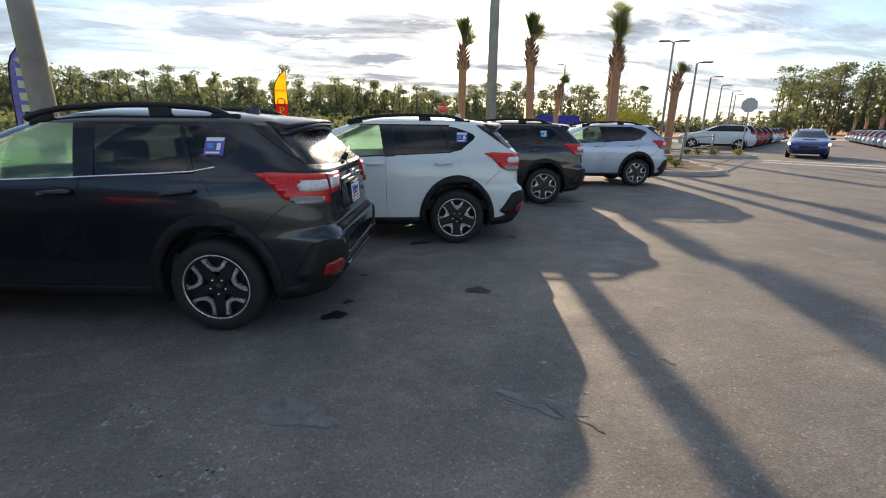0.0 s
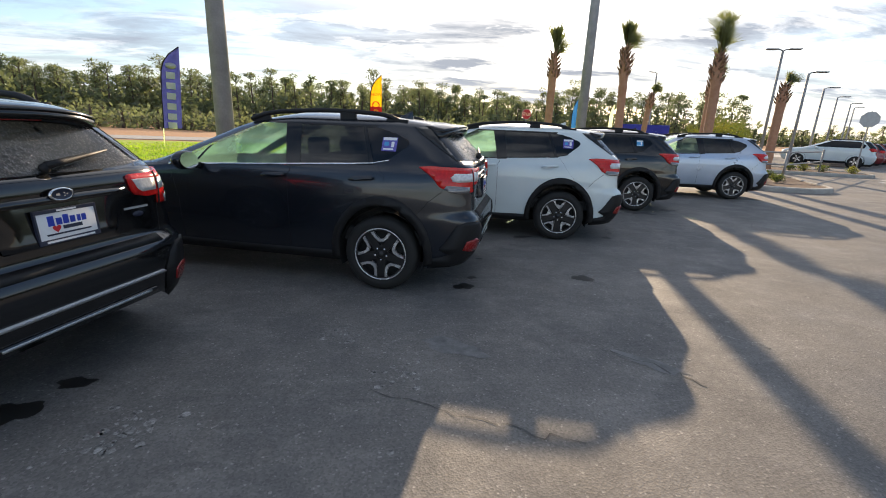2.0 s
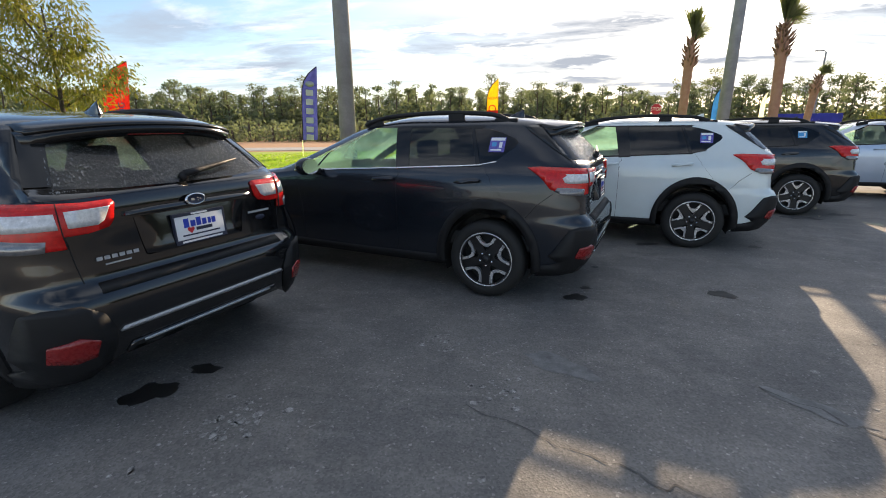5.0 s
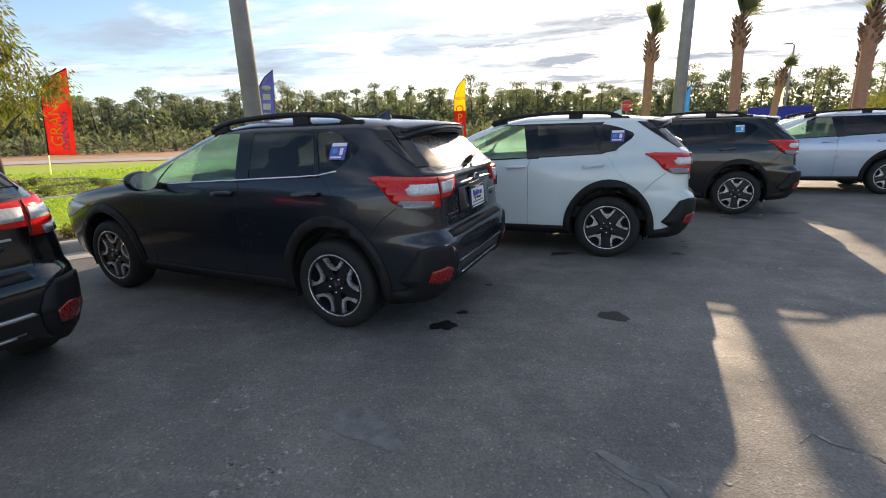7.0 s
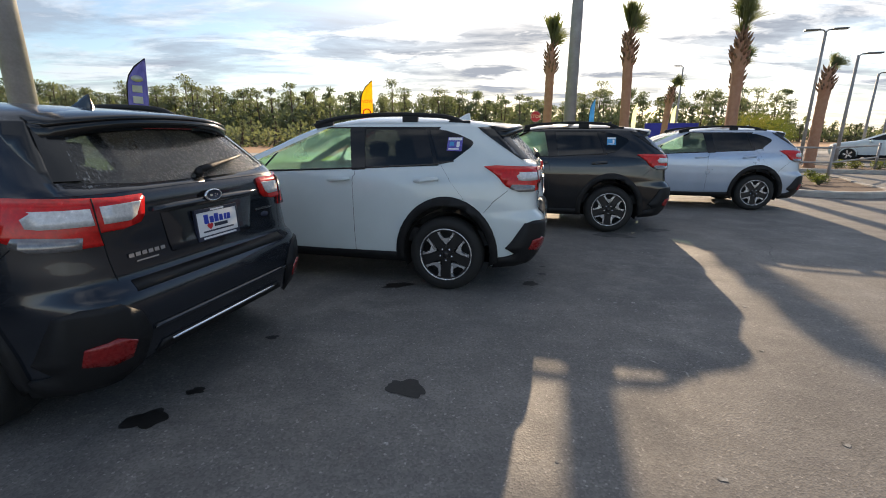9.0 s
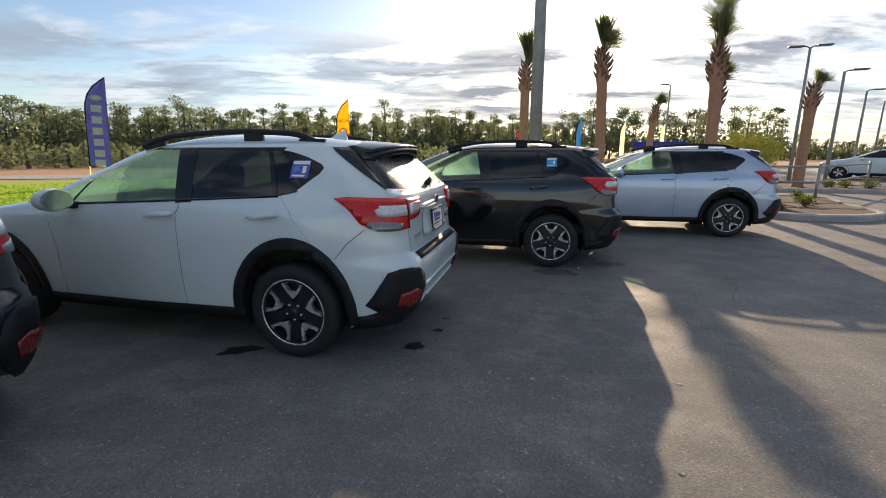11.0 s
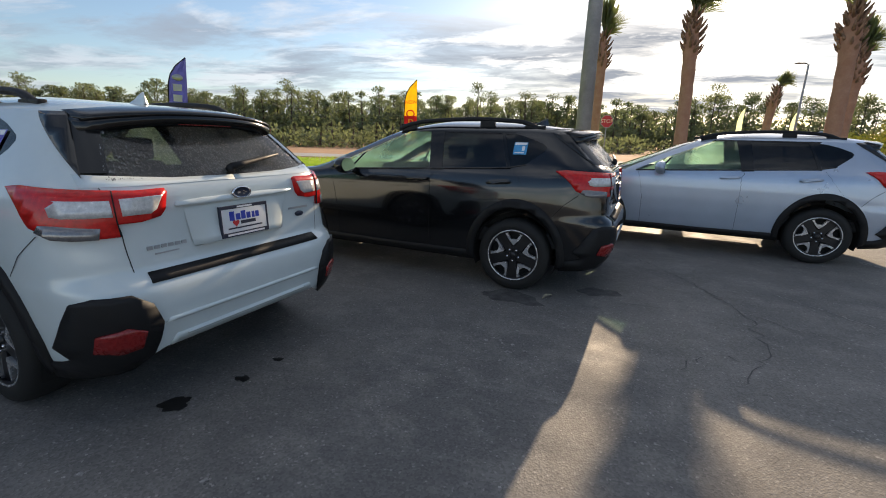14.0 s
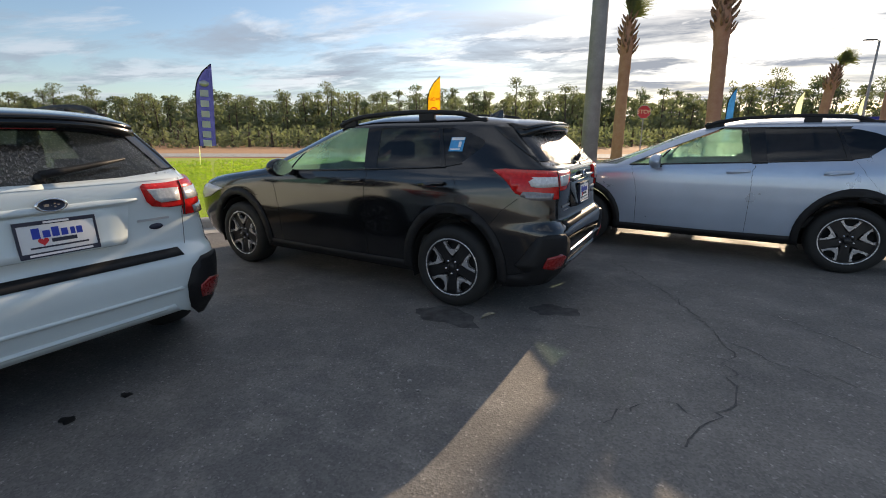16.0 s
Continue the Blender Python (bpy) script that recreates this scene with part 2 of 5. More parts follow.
RED_REFLECTOR = material("red_reflector", (0.26, 0.009, 0.009), 0.28, 0.0, 0.1, 60, 300, coat=0.5)
CLEAR_LENS = material("clear_lens", (0.70, 0.69, 0.68), 0.22, 0.1, 0.10, 60, 160, coat=0.6)
SMOKE_LENS = material("smoked_lens", (0.22, 0.21, 0.21), 0.15, 0.3, 0.12, 40, 160, coat=1.0)
GLASS_CLEAR = glass("door_glass", (0.60, 0.84, 0.72), dew=0.35)
GLASS_DARK = glass("privacy_glass", (0.035, 0.036, 0.04), dew=0.12, fogged=(0.5, 0.55, 0.62))
GLASS_RAIN = glass("rear_glass_with_rain", (0.10, 0.11, 0.11), True, 0.13, (0.7, 0.75, 0.75))
SEAM = material("panel_gap", (0.004, 0.004, 0.004), 0.8, 0, 0.05)
FABRIC = material("seat_fabric", (0.035, 0.035, 0.036), 0.9, 0, 0.2, 12, 400)
PLATE_WHITE = material("plate_white", (0.78, 0.78, 0.78), 0.4, 0, 0.02)
INK_BLUE = material("ink_blue", (0.02, 0.05, 0.42), 0.5, 0, 0.06)
INK_RED = material("ink_red", (0.55, 0.02, 0.03), 0.5, 0, 0.06)
INK_CYAN = material("ink_cyan", (0.06, 0.32, 0.62), 0.5, 0, 0.1)
INK_VIOLET = material("ink_violet", (0.14, 0.12, 0.50), 0.5, 0, 0.2, 40)
INK_DARK = material("ink_dark", (0.02, 0.025, 0.05), 0.5, 0, 0.1)
GALV = material("galvanised_steel", (0.36, 0.35, 0.345), 0.6, 0.3, 0.12, 3, 40, bump=0.05)
BRONZE = material("lamp_grey_metal", (0.13, 0.135, 0.14), 0.45, 0.5, 0.1, 4, 60)
CONCRETE = material("concrete", (0.42, 0.40, 0.37), 0.85, 0, 0.14, 2.5, 60, bump=0.3, bump_scale=60)
# lawn base raised: the glow of backlit grass is put into its colour
GRASS_SOIL = material("grass_base", (0.32, 0.45, 0.012), 0.95, 0, 0.38, 0.35, 9.0, color2=(0.40, 0.48, 0.05), bump=1.0, bump_scale=18)
BLADES = material("grass_blades", (0.20, 0.34, 0.03), 0.7, 0, 0.3, 0.5, 5.0, color2=(0.32, 0.40, 0.05), leaf=0.6)
FIELD = material("dry_field", (0.42, 0.21, 0.10), 0.95, 0, 0.25, 0.12, 3.0, color2=(0.48, 0.29, 0.15))
MULCH = material("bark_mulch", (0.060, 0.034, 0.024), 0.95, 0, 0.4, 12, 60, bump=1.0, bump_scale=40, color2=(0.125, 0.070, 0.046))
TRUNK = material("palm_trunk", (0.40, 0.20, 0.12), 0.9, 0, 0.2, 5, 40, bump=0.8, bump_scale=30, color2=(0.48, 0.27, 0.17))
BOOT = material("palm_boot", (0.34, 0.20, 0.12), 0.9, 0, 0.3, 8, 40, bump=0.5, bump_scale=40)
FROND = material("palm_frond", (0.10, 0.125, 0.055), 0.55, 0, 0.35, 2, 20, color2=(0.20, 0.20, 0.08), leaf=0.42)
BARK = material("bark", (0.13, 0.10, 0.08), 0.95, 0, 0.3, 3, 30, bump=0.6, bump_scale=20)
# paled base: the distance haze over the far trees is mixed into this colour
PINE = material("hazed_pine_foliage", (0.138, 0.164, 0.112), 0.75, 0, 0.25, 0.09, 0.8, color2=(0.168, 0.178, 0.118), leaf=0.5)
LEAF = material("leaf_green", (0.085, 0.13, 0.03), 0.6, 0, 0.35, 1.5, 12, color2=(0.17, 0.17, 0.04), leaf=0.45)
LEAF_YELLOW = material("leaf_yellow", (0.24, 0.20, 0.035), 0.6, 0, 0.35, 1.5, 12, color2=(0.14, 0.17, 0.04), leaf=0.45)
SHRUB = material("shrub_leaf", (0.06, 0.10, 0.03), 0.6, 0, 0.35, 2, 30, color2=(0.18, 0.19, 0.05), leaf=0.45)
FLAG_BLUE = material("flag_blue", (0.07, 0.08, 0.42), 0.8, 0, 0.1, 3, 200, leaf=0.5)
FLAG_YELLOW = material("flag_yellow", (0.80, 0.52, 0.02), 0.8, 0, 0.06, 3, 200, leaf=0.4)
FLAG_RED = material("flag_red", (0.62, 0.03, 0.03), 0.8, 0, 0.08, 3, 200, leaf=0.4)
FLAG_WHITE = material("flag_white", (0.80, 0.80, 0.82), 0.8, 0, 0.04, 3, 200, leaf=0.6)
FLAG_LIGHTBLUE = material("flag_light_blue", (0.05, 0.22, 0.62), 0.8, 0, 0.08, 3, 200, leaf=0.4)
SIGN_RED = material("sign_red", (0.55, 0.03, 0.04), 0.45, 0, 0.06)
SIGN_BACK = material("sign_back_aluminium", (0.45, 0.46, 0.47), 0.5, 0.6, 0.06)
WET = material("wet_oil_stain", (0.022, 0.021, 0.020), 0.5, 0, 0.3, 30, 90, spec=0.4)
DAMP = material("damp_asphalt_patch", (0.104, 0.100, 0.096), 0.75, 0, 0.3, 9, 90, bump=0.6, bump_scale=90)
PATCH = material("asphalt_patch_light", (0.185, 0.182, 0.178), 0.85, 0, 0.2, 9, 90, bump=0.4, bump_scale=90)
CHALK = material("dried_chalky_spill", (0.34, 0.33, 0.31), 0.9, 0, 0.4, 30, 90)
LINE = material("road_paint_white", (0.62, 0.61, 0.58), 0.8, 0, 0.25, 6, 60)
LEAF_DRY = material("dry_leaf", (0.45, 0.40, 0.28), 0.8, 0, 0.2, 20)
HEAD_GLOW = emitter("headlight_glow", (1.0, 0.66, 0.38), 4.0)


# ---- small builders ----
def mesh_object(name, bm, mat, smooth=True):
    me = bpy.data.meshes.new(name)
    bm.normal_update()
    bm.to_mesh(me)
    bm.free()
    if smooth:
        me.shade_smooth()
    me.materials.append(mat)
    return new(name, me)


def part(name, bm, mat, parent, label="", smooth=True):
    ob = mesh_object(name, bm, mat, smooth)
    ob.parent = parent
    return tagged(ob, label)


def thing(name, m, label, category, group=""):
    ob = new(name)
    ob.empty_display_size = 0.2
    ob.matrix_world = m
    return tagged(ob, label, category, group)


def box(bm, lo, hi, bevel=0.0):
    r = bmesh.ops.create_cube(bm, size=1.0, matrix=Matrix.LocRotScale([(a + b) / 2 for a, b in zip(lo, hi)], None, [b - a for a, b in zip(lo, hi)]))
    if bevel:
        es = list({e for v in r["verts"] for e in v.link_edges})
        bmesh.ops.bevel(bm, geom=es, offset=bevel, segments=2, affect="EDGES", profile=0.7)
    return bm


def tube(bm, pts, radii, seg=10, cap=True):
    """A swept round bar along pts."""
    rings = []
    pts = [Vector(p) for p in pts]
    for i, p in enumerate(pts):
        d = (pts[min(i + 1, len(pts) - 1)] - pts[max(i - 1, 0)]).normalized()
        side = d.cross(Vector((0, 0, 1)))
        side = side.normalized() if side.length > 1e-3 else Vector((1, 0, 0))
        up = side.cross(d)
        r = radii[i] if isinstance(radii, (list, tuple)) else radii
        rings.append([bm.verts.new(p + (side * math.cos(a) + up * math.sin(a)) * r) for a in (2 * math.pi * k / seg for k in range(seg))])
    for a, b in zip(rings, rings[1:]):
        for k in range(seg):
            bm.faces.new((a[k], a[(k + 1) % seg], b[(k + 1) % seg], b[k]))
    if cap:
        bm.faces.new(rings[0][::-1])
        bm.faces.new(rings[-1])
    return bm


def lathe(bm, profile, seg=40, axis="Y"):
    """Turns (radius, height) about the axis."""
    rings = []
    for r, h in profile:
        ring = []
        for k in range(seg):
            a = 2 * math.pi * k / seg
            ring.append(bm.verts.new((r * math.cos(a), h, r * math.sin(a)) if axis == "Y" else (r * math.cos(a), r * math.sin(a), h)))
        rings.append(ring)
    for a, b in zip(rings, rings[1:]):
        for k in range(seg):
            bm.faces.new((a[k], a[(k + 1) % seg], b[(k + 1) % seg], b[k]))
    return bm


def prism(bm, outline, depth, m=Matrix()):
    """A slab from an outline in x and z, its face at y = 0, going back by depth."""
    top = [bm.verts.new(m @ Vector((x, 0, z))) for x, z in outline]
    low = [bm.verts.new(m @ Vector((x, -depth, z))) for x, z in outline]
    bm.faces.new(top)
    bm.faces.new(low[::-1])
    n = len(top)
    for i in range(n):
        bm.faces.new((top[i], low[i], low[(i + 1) % n], top[(i + 1) % n]))
    return bm


def letters(text, size, mat, parent, m, name="lettering", depth=0.002):
    """Letters standing in the x-z plane of m, centred."""
    cu = bpy.data.curves.new(name, "FONT")
    cu.body, cu.size, cu.align_x, cu.align_y, cu.extrude = text, size, "CENTER", "CENTER", depth
    tmp = bpy.data.objects.new(name, cu)
    me = bpy.data.meshes.new_from_object(tmp)
    bpy.data.objects.remove(tmp)
    me.materials.append(mat)
    ob = new(name, me)
    ob.parent = parent
    ob.matrix_local = m @ pose(0, 0, 0, 90)
    return ob


# ---- the car: one shell surface, round the plan by angle and up by height ----
def smooth_table(rows, width):
    zs = np.arange(rows[0][0], rows[-1][0] + 1e-6, 0.004)
    v = np.interp(zs, [r[0] for r in rows], [r[1] for r in rows])
    k = max(1, int(width / 0.004))
    pad = np.concatenate([2 * v[0] - v[k:0:-1], v, 2 * v[-1] - v[-2:-k - 2:-1]])
    ker = np.hanning(2 * k + 1)
    v2 = np.convolve(pad, ker / ker.sum(), "same")[k:-k]
    return lambda z: float(np.interp(z, zs, v2))


LIFT_Z, LIFT_D = (0, .25, .5, .7, .87, 1.05, 1.2, 1.43, 1.56), (0, 0, .02, .045, .07, .095, .08, .04, .035)


def lift(x, z):
    """The body's lines climb towards the tail."""
    k = 1.0 if z > 1.41 else max(.5, min(1.0, 1.0 - .5 * x / 2.2))
    return z + float(np.interp(z, LIFT_Z, LIFT_D)) * k


class Shell:
    """Plan outlines stacked in z."""

    def __init__(self, width, rear, front):
        width = [(lift(0, z), v) for z, v in width]
        rear = [(lift(0, z), v) for z, v in rear]
        front = [(lift(2.4, z) if z < 1.3 else lift(0, z), v) for z, v in front]
        self.w, self.r, self.f = smooth_table(width, 0.03), smooth_table(rear, 0.022), smooth_table(front, 0.03)

    def n(self, z):
        """How square the plan is at a height: a boxy tail, a rounder roof."""
        return float(np.interp(z, (.3, .8, 1.15, 1.35, 1.6), (9.0, 9.0, 7.0, 6.0, 5.0)))

    def mid(self, z):
        r, f = self.r(z), self.f(z)
        return (r + f) / 2, max(0.02, (f - r) / 2)

    def at(self, th, z):
        c, s = math.cos(radians(th)), math.sin(radians(th))
        n = self.n(z)
        k = (abs(c) ** n + abs(s) ** n) ** (-1 / n)
        xc, a = self.mid(z)
        return Vector((xc + a * k * c, self.w(z) * k * s, z))

    def out(self, th, z, off):
        p = self.at(th, z)
        if abs(off) < 1e-6:
            return p
        e = self.at(th + 0.6, z) - self.at(th - 0.6, z)
        g = self.at(th, z + 0.006) - self.at(th, z - 0.006)
        nrm = e.cross(g)
        return p + nrm.normalized() * off

    def side(self, x, z, sgn=1):
        z = lift(x, z)
        xc, a = self.mid(z)
        c = max(-0.99995, min(0.99995, (x - xc) / a))
        s = (1 - abs(c) ** self.n(z)) ** (1 / self.n(z))
        return math.degrees(math.atan2(s, c)), z

    def back(self, y, z):
        z = lift(0, z)
        s = max(-0.9999, min(0.9999, y / self.w(z)))
        c = -(1 - abs(s) ** self.n(z)) ** (1 / self.n(z))
        return math.degrees(math.atan2(s, c)) % 360, z


def chaikin(pts, times=2, keep=False):
    for _ in range(times):
        out = []
        for i, p in enumerate(pts):
            q = pts[(i + 1) % len(pts)]
            out += [(p[0] * .8 + q[0] * .2, p[1] * .8 + q[1] * .2), (p[0] * .2 + q[0] * .8, p[1] * .2 + q[1] * .8)]
        pts = out
    return pts


def dense(pts, step, closed=True):
    out = []
    n = len(pts)
    for i in range(n if closed else n - 1):
        p, q = pts[i], pts[(i + 1) % n]
        k = max(1, int(math.hypot(q[0] - p[0], q[1] - p[1]) / step))
        out += [(p[0] + (q[0] - p[0]) * j / k, p[1] + (q[1] - p[1]) * j / k) for j in range(k)]
    return out if closed else out + [pts[-1]]


def shell_patch(sh, outline, off=0.0, thick=0.0, mirror=False, dth=4.0, dz=0.05, both=False):
    """A piece of the shell inside an outline of (angle, z), pushed out by off, with an edge of its own going back by thick."""
    bm = bmesh.new()
    bm.faces.new([bm.verts.new((th, z, 0)) for th, z in outline])
    lo, hi = min(p[0] for p in outline), max(p[0] for p in outline)
    zl, zh = min(p[1] for p in outline), max(p[1] for p in outline)
    for k in range(int(lo / dth), int(hi / dth) + 1):
        if lo < k * dth < hi:
            bmesh.ops.bisect_plane(bm, geom=bm.verts[:] + bm.edges[:] + bm.faces[:], plane_co=(k * dth, 0, 0), plane_no=(1, 0, 0), dist=1e-5)
    for k in range(int(zl / dz), int(zh / dz) + 1):
        if zl < k * dz < zh:
            bmesh.ops.bisect_plane(bm, geom=bm.verts[:] + bm.edges[:] + bm.faces[:], plane_co=(0, k * dz, 0), plane_no=(0, 1, 0), dist=1e-5)
    bmesh.ops.triangulate(bm, faces=[f for f in bm.faces if len(f.verts) > 4])
    bm.normal_update()
    for f in bm.faces:
        if f.normal.z < 0:
            f.normal_flip()
    if thick:
        edges = [e for e in bm.edges if e.is_boundary]
        r = bmesh.ops.extrude_edge_only(bm, edges=edges)
        for v in r["geom"]:
            if isinstance(v, bmesh.types.BMVert):
                v.co.z = -thick
    for v in bm.verts:
        v.co = sh.out(v.co.x, v.co.y, off + v.co.z)
    if mirror or both:
        if both:
            geo = bmesh.ops.duplicate(bm, geom=bm.verts[:] + bm.edges[:] + bm.faces[:])["geom"]
        else:
            geo = bm.verts[:] + bm.faces[:]
        for g in geo:
            if isinstance(g, bmesh.types.BMVert):
                g.co.y = -g.co.y
        bmesh.ops.reverse_faces(bm, faces=[g for g in geo if isinstance(g, bmesh.types.BMFace)])
        if both:
            bmesh.ops.remove_doubles(bm, verts=bm.verts, dist=0.0008)
    return bm


def arc(cx, cz, r, a0, a1, n=24):
    return [(cx + r * math.cos(radians(a0 + (a1 - a0) * i / n)), cz + r * math.sin(radians(a0 + (a1 - a0) * i / n))) for i in range(n + 1)]


WB, HUB = 2.665, 0.345
CROSS = Shell(
    [(0.16, .74), (0.24, .83), (0.34, .865), (0.5, .882), (0.66, .888), (0.80, .886), (0.88, .878), (0.94, .866), (1.0, .846), (1.1, .80), (1.25, .733), (1.4, .662), (1.45, .628), (1.485, .575), (1.51, .50), (1.53, .40), (1.545, .28), (1.555, .12)],
    [(0.16, -.60), (0.26, -.74), (0.36, -.82), (0.48, -.862), (0.57, -.872), (0.635, -.866), (0.675, -.845), (0.705, -.795), (0.82, -.785), (0.95, -.79), (1.03, -.785), (1.08, -.755), (1.12, -.715), (1.25, -.605), (1.40, -.475), (1.44, -.44), (1.47, -.38), (1.495, -.25), (1.52, .05), (1.54, .40), (1.555, .75)],
    [(0.16, 3.25), (0.26, 3.42), (0.36, 3.52), (0.5, 3.575), (0.62, 3.58), (0.74, 3.55), (0.82, 3.48), (0.88, 3.36), (0.93, 3.12), (0.97, 2.80), (1.0, 2.52), (1.04, 2.38), (1.12, 2.20), (1.25, 1.90), (1.38, 1.58), (1.44, 1.40), (1.48, 1.24), (1.51, 1.10), (1.53, 1.0), (1.555, .85)])


def sidepoly(sh, pts, smooth=0, step=0.04):
    pts = chaikin(pts, smooth) if smooth else pts
    return [sh.side(x, z) for x, z in dense(pts, step)]


def lower_body(sh):
    bottom = [sh.back(y, z) for y, z in ((0.0, .365), (.2, .365), (.4, .362), (.52, .35), (.60, .31), (.68, .28))] + [sh.side(x, z) for x, z in ((-.62, .265), (-.52, .25))]
    ring = bottom + [sh.side(x, z) for x, z in arc(0, HUB, .405, 194, -14)]
    ring += [sh.side(.42 + (2.23 - .42) * i / 20, 0.258) for i in range(21)]
    ring += [sh.side(x, z) for x, z in arc(WB, HUB, .405, 194, -14)]
    ring += [sh.side(x, 0.24) for x in (3.1, 3.2, 3.3)] + [(th, 0.24) for th in (12, 8, 4, 0)]
    ring += [(th, lift(2.3, 1.0)) for th in (0, 10, 20, 30, 36)] + [sh.side(2.12 - 2.12 * i / 16, 1.0 + .05 * i / 16) for i in range(17)]
    ring += [sh.side(x, z) for x, z in ((-.1, 1.054), (-.2, 1.058), (-.3, 1.06), (-.4, 1.062))] + [sh.back(y, 1.062) for y in (.70, .55, .4, .25, .12, 0)]
    return shell_patch(sh, ring, dth=3.0, dz=0.03, both=True)


def ring_grid(sh, z0, z1, nz, nth=96, cap=False):
    bm = bmesh.new()
    z0, z1 = lift(0, z0), lift(0, z1)
    rows = [[bm.verts.new(sh.at(360 * k / nth, z0 + (z1 - z0) * i / nz)) for k in range(nth)] for i in range(nz + 1)]
    for a, b in zip(rows, rows[1:]):
        for k in range(nth):
            bm.faces.new((a[k], a[(k + 1) % nth], b[(k + 1) % nth], b[k]))
    if cap:
        bm.faces.new(rows[-1])
    return bm


def wheel(parent, m, style, steel=False):
    """A wheel in the x-z plane, its face to +y."""
    bm = lathe(bmesh.new(), [(.205, .0), (.222, .004), (.232, -.004), (.228, -.02), (.205, -.05), (.20, -.20), (.225, -.215)])
    w = part("wheel", bm, ALLOY_DARK, parent)
    w.matrix_local = m
    prof = [(.230, -.002), (.250, .009), (.272, .017), (.295, .014), (.322, .002), (.338, -.018), (.345, -.05), (.346, -.11), (.345, -.165), (.335, -.20), (.30, -.222), (.22, -.215)]
    tyre = lathe(bmesh.new(), prof, 56)
    part("tyre", tyre, RUBBER, w, "black rubber tyre")
    disc = lathe(bmesh.new(), [(.205, -.075), (.15, -.07), (.001, -.06)], 32)
    part("brake_disc", disc, SEAM, w)
    part("rim_lip", lathe(bmesh.new(), [(.214, -.004), (.219, .006), (.227, .007), (.231, -.002)], 48), ALLOY, w, "thin bright rim edge")
    vee = [(.108, -.020), (.140, -.058), (.196, -.100), (.221, -.072), (.213, -.058), (.196, -.070), (.150, -.038), (.134, -.014), (.134, .014), (.150, .038), (.196, .070), (.213, .058), (.221, .072), (.196, .100), (.140, .058), (.108, .020)] if style == "star" else [
        (.092, -.005), (.130, -.040), (.200, -.087), (.222, -.066), (.207, -.056), (.176, -.051), (.143, -.022), (.143, .022), (.176, .051), (.207, .056), (.222, .066), (.200, .087), (.130, .040), (.092, .005)]
    for k in range(5):
        bm = bmesh.new()
        prism(bm, [(.03, -.034), (.11, -.034), (.222, -.058), (.222, .058), (.11, .034), (.03, .034)], .04, Matrix.Translation((0, -.024, 0)))
        bmesh.ops.transform(bm, matrix=Matrix.Rotation(radians(90 + 72 * k), 4, "Y"), verts=bm.verts)
        part("spoke", bm, ALLOY_DARK, w, smooth=False)
        bm = bmesh.new()
        prism(bm, vee, .03, Matrix.Translation((0, -.012, 0)))
        bmesh.ops.transform(bm, matrix=Matrix.Rotation(radians(54 + 72 * k), 4, "Y"), verts=bm.verts)
        part("spoke_face", bm, ALLOY, w, "machined silver face", smooth=False)
    bm = lathe(bmesh.new(), [(.001, .004), (.026, .003), (.032, -.004), (.034, -.03), (.075, -.035)], 24)
    part("hub_cap", bm, ALLOY_DARK, w)
    for k in range(5):
        a = radians(54 + 72 * k)
        bm = lathe(bmesh.new(), [(.001, .0), (.008, -.001), (.010, -.006), (.010, -.03)], 8)
        bmesh.ops.translate(bm, verts=bm.verts, vec=(.053 * math.cos(a), -.006, .053 * math.sin(a)))
        part("wheel_nut", bm, CHROME, w)
    wide = Matrix.Diagonal((1.07, 1, 1.07, 1))
    for o in [w] + [c for c in w.children if not c.name.startswith("tyre")]:
        o.data.transform(wide)
    return w


def text_bars(parent, mat, m, rows, name="text_bar"):
    """Unreadable writing: a plain bar for each line, as (x, z, width, height)."""
    for x, z, w, h in rows:
        part(name, box(bmesh.new(), (-x - w / 2, -.0012, z - h / 2), (-x + w / 2, .0012, z + h / 2)), mat, parent, smooth=False).matrix_local = m


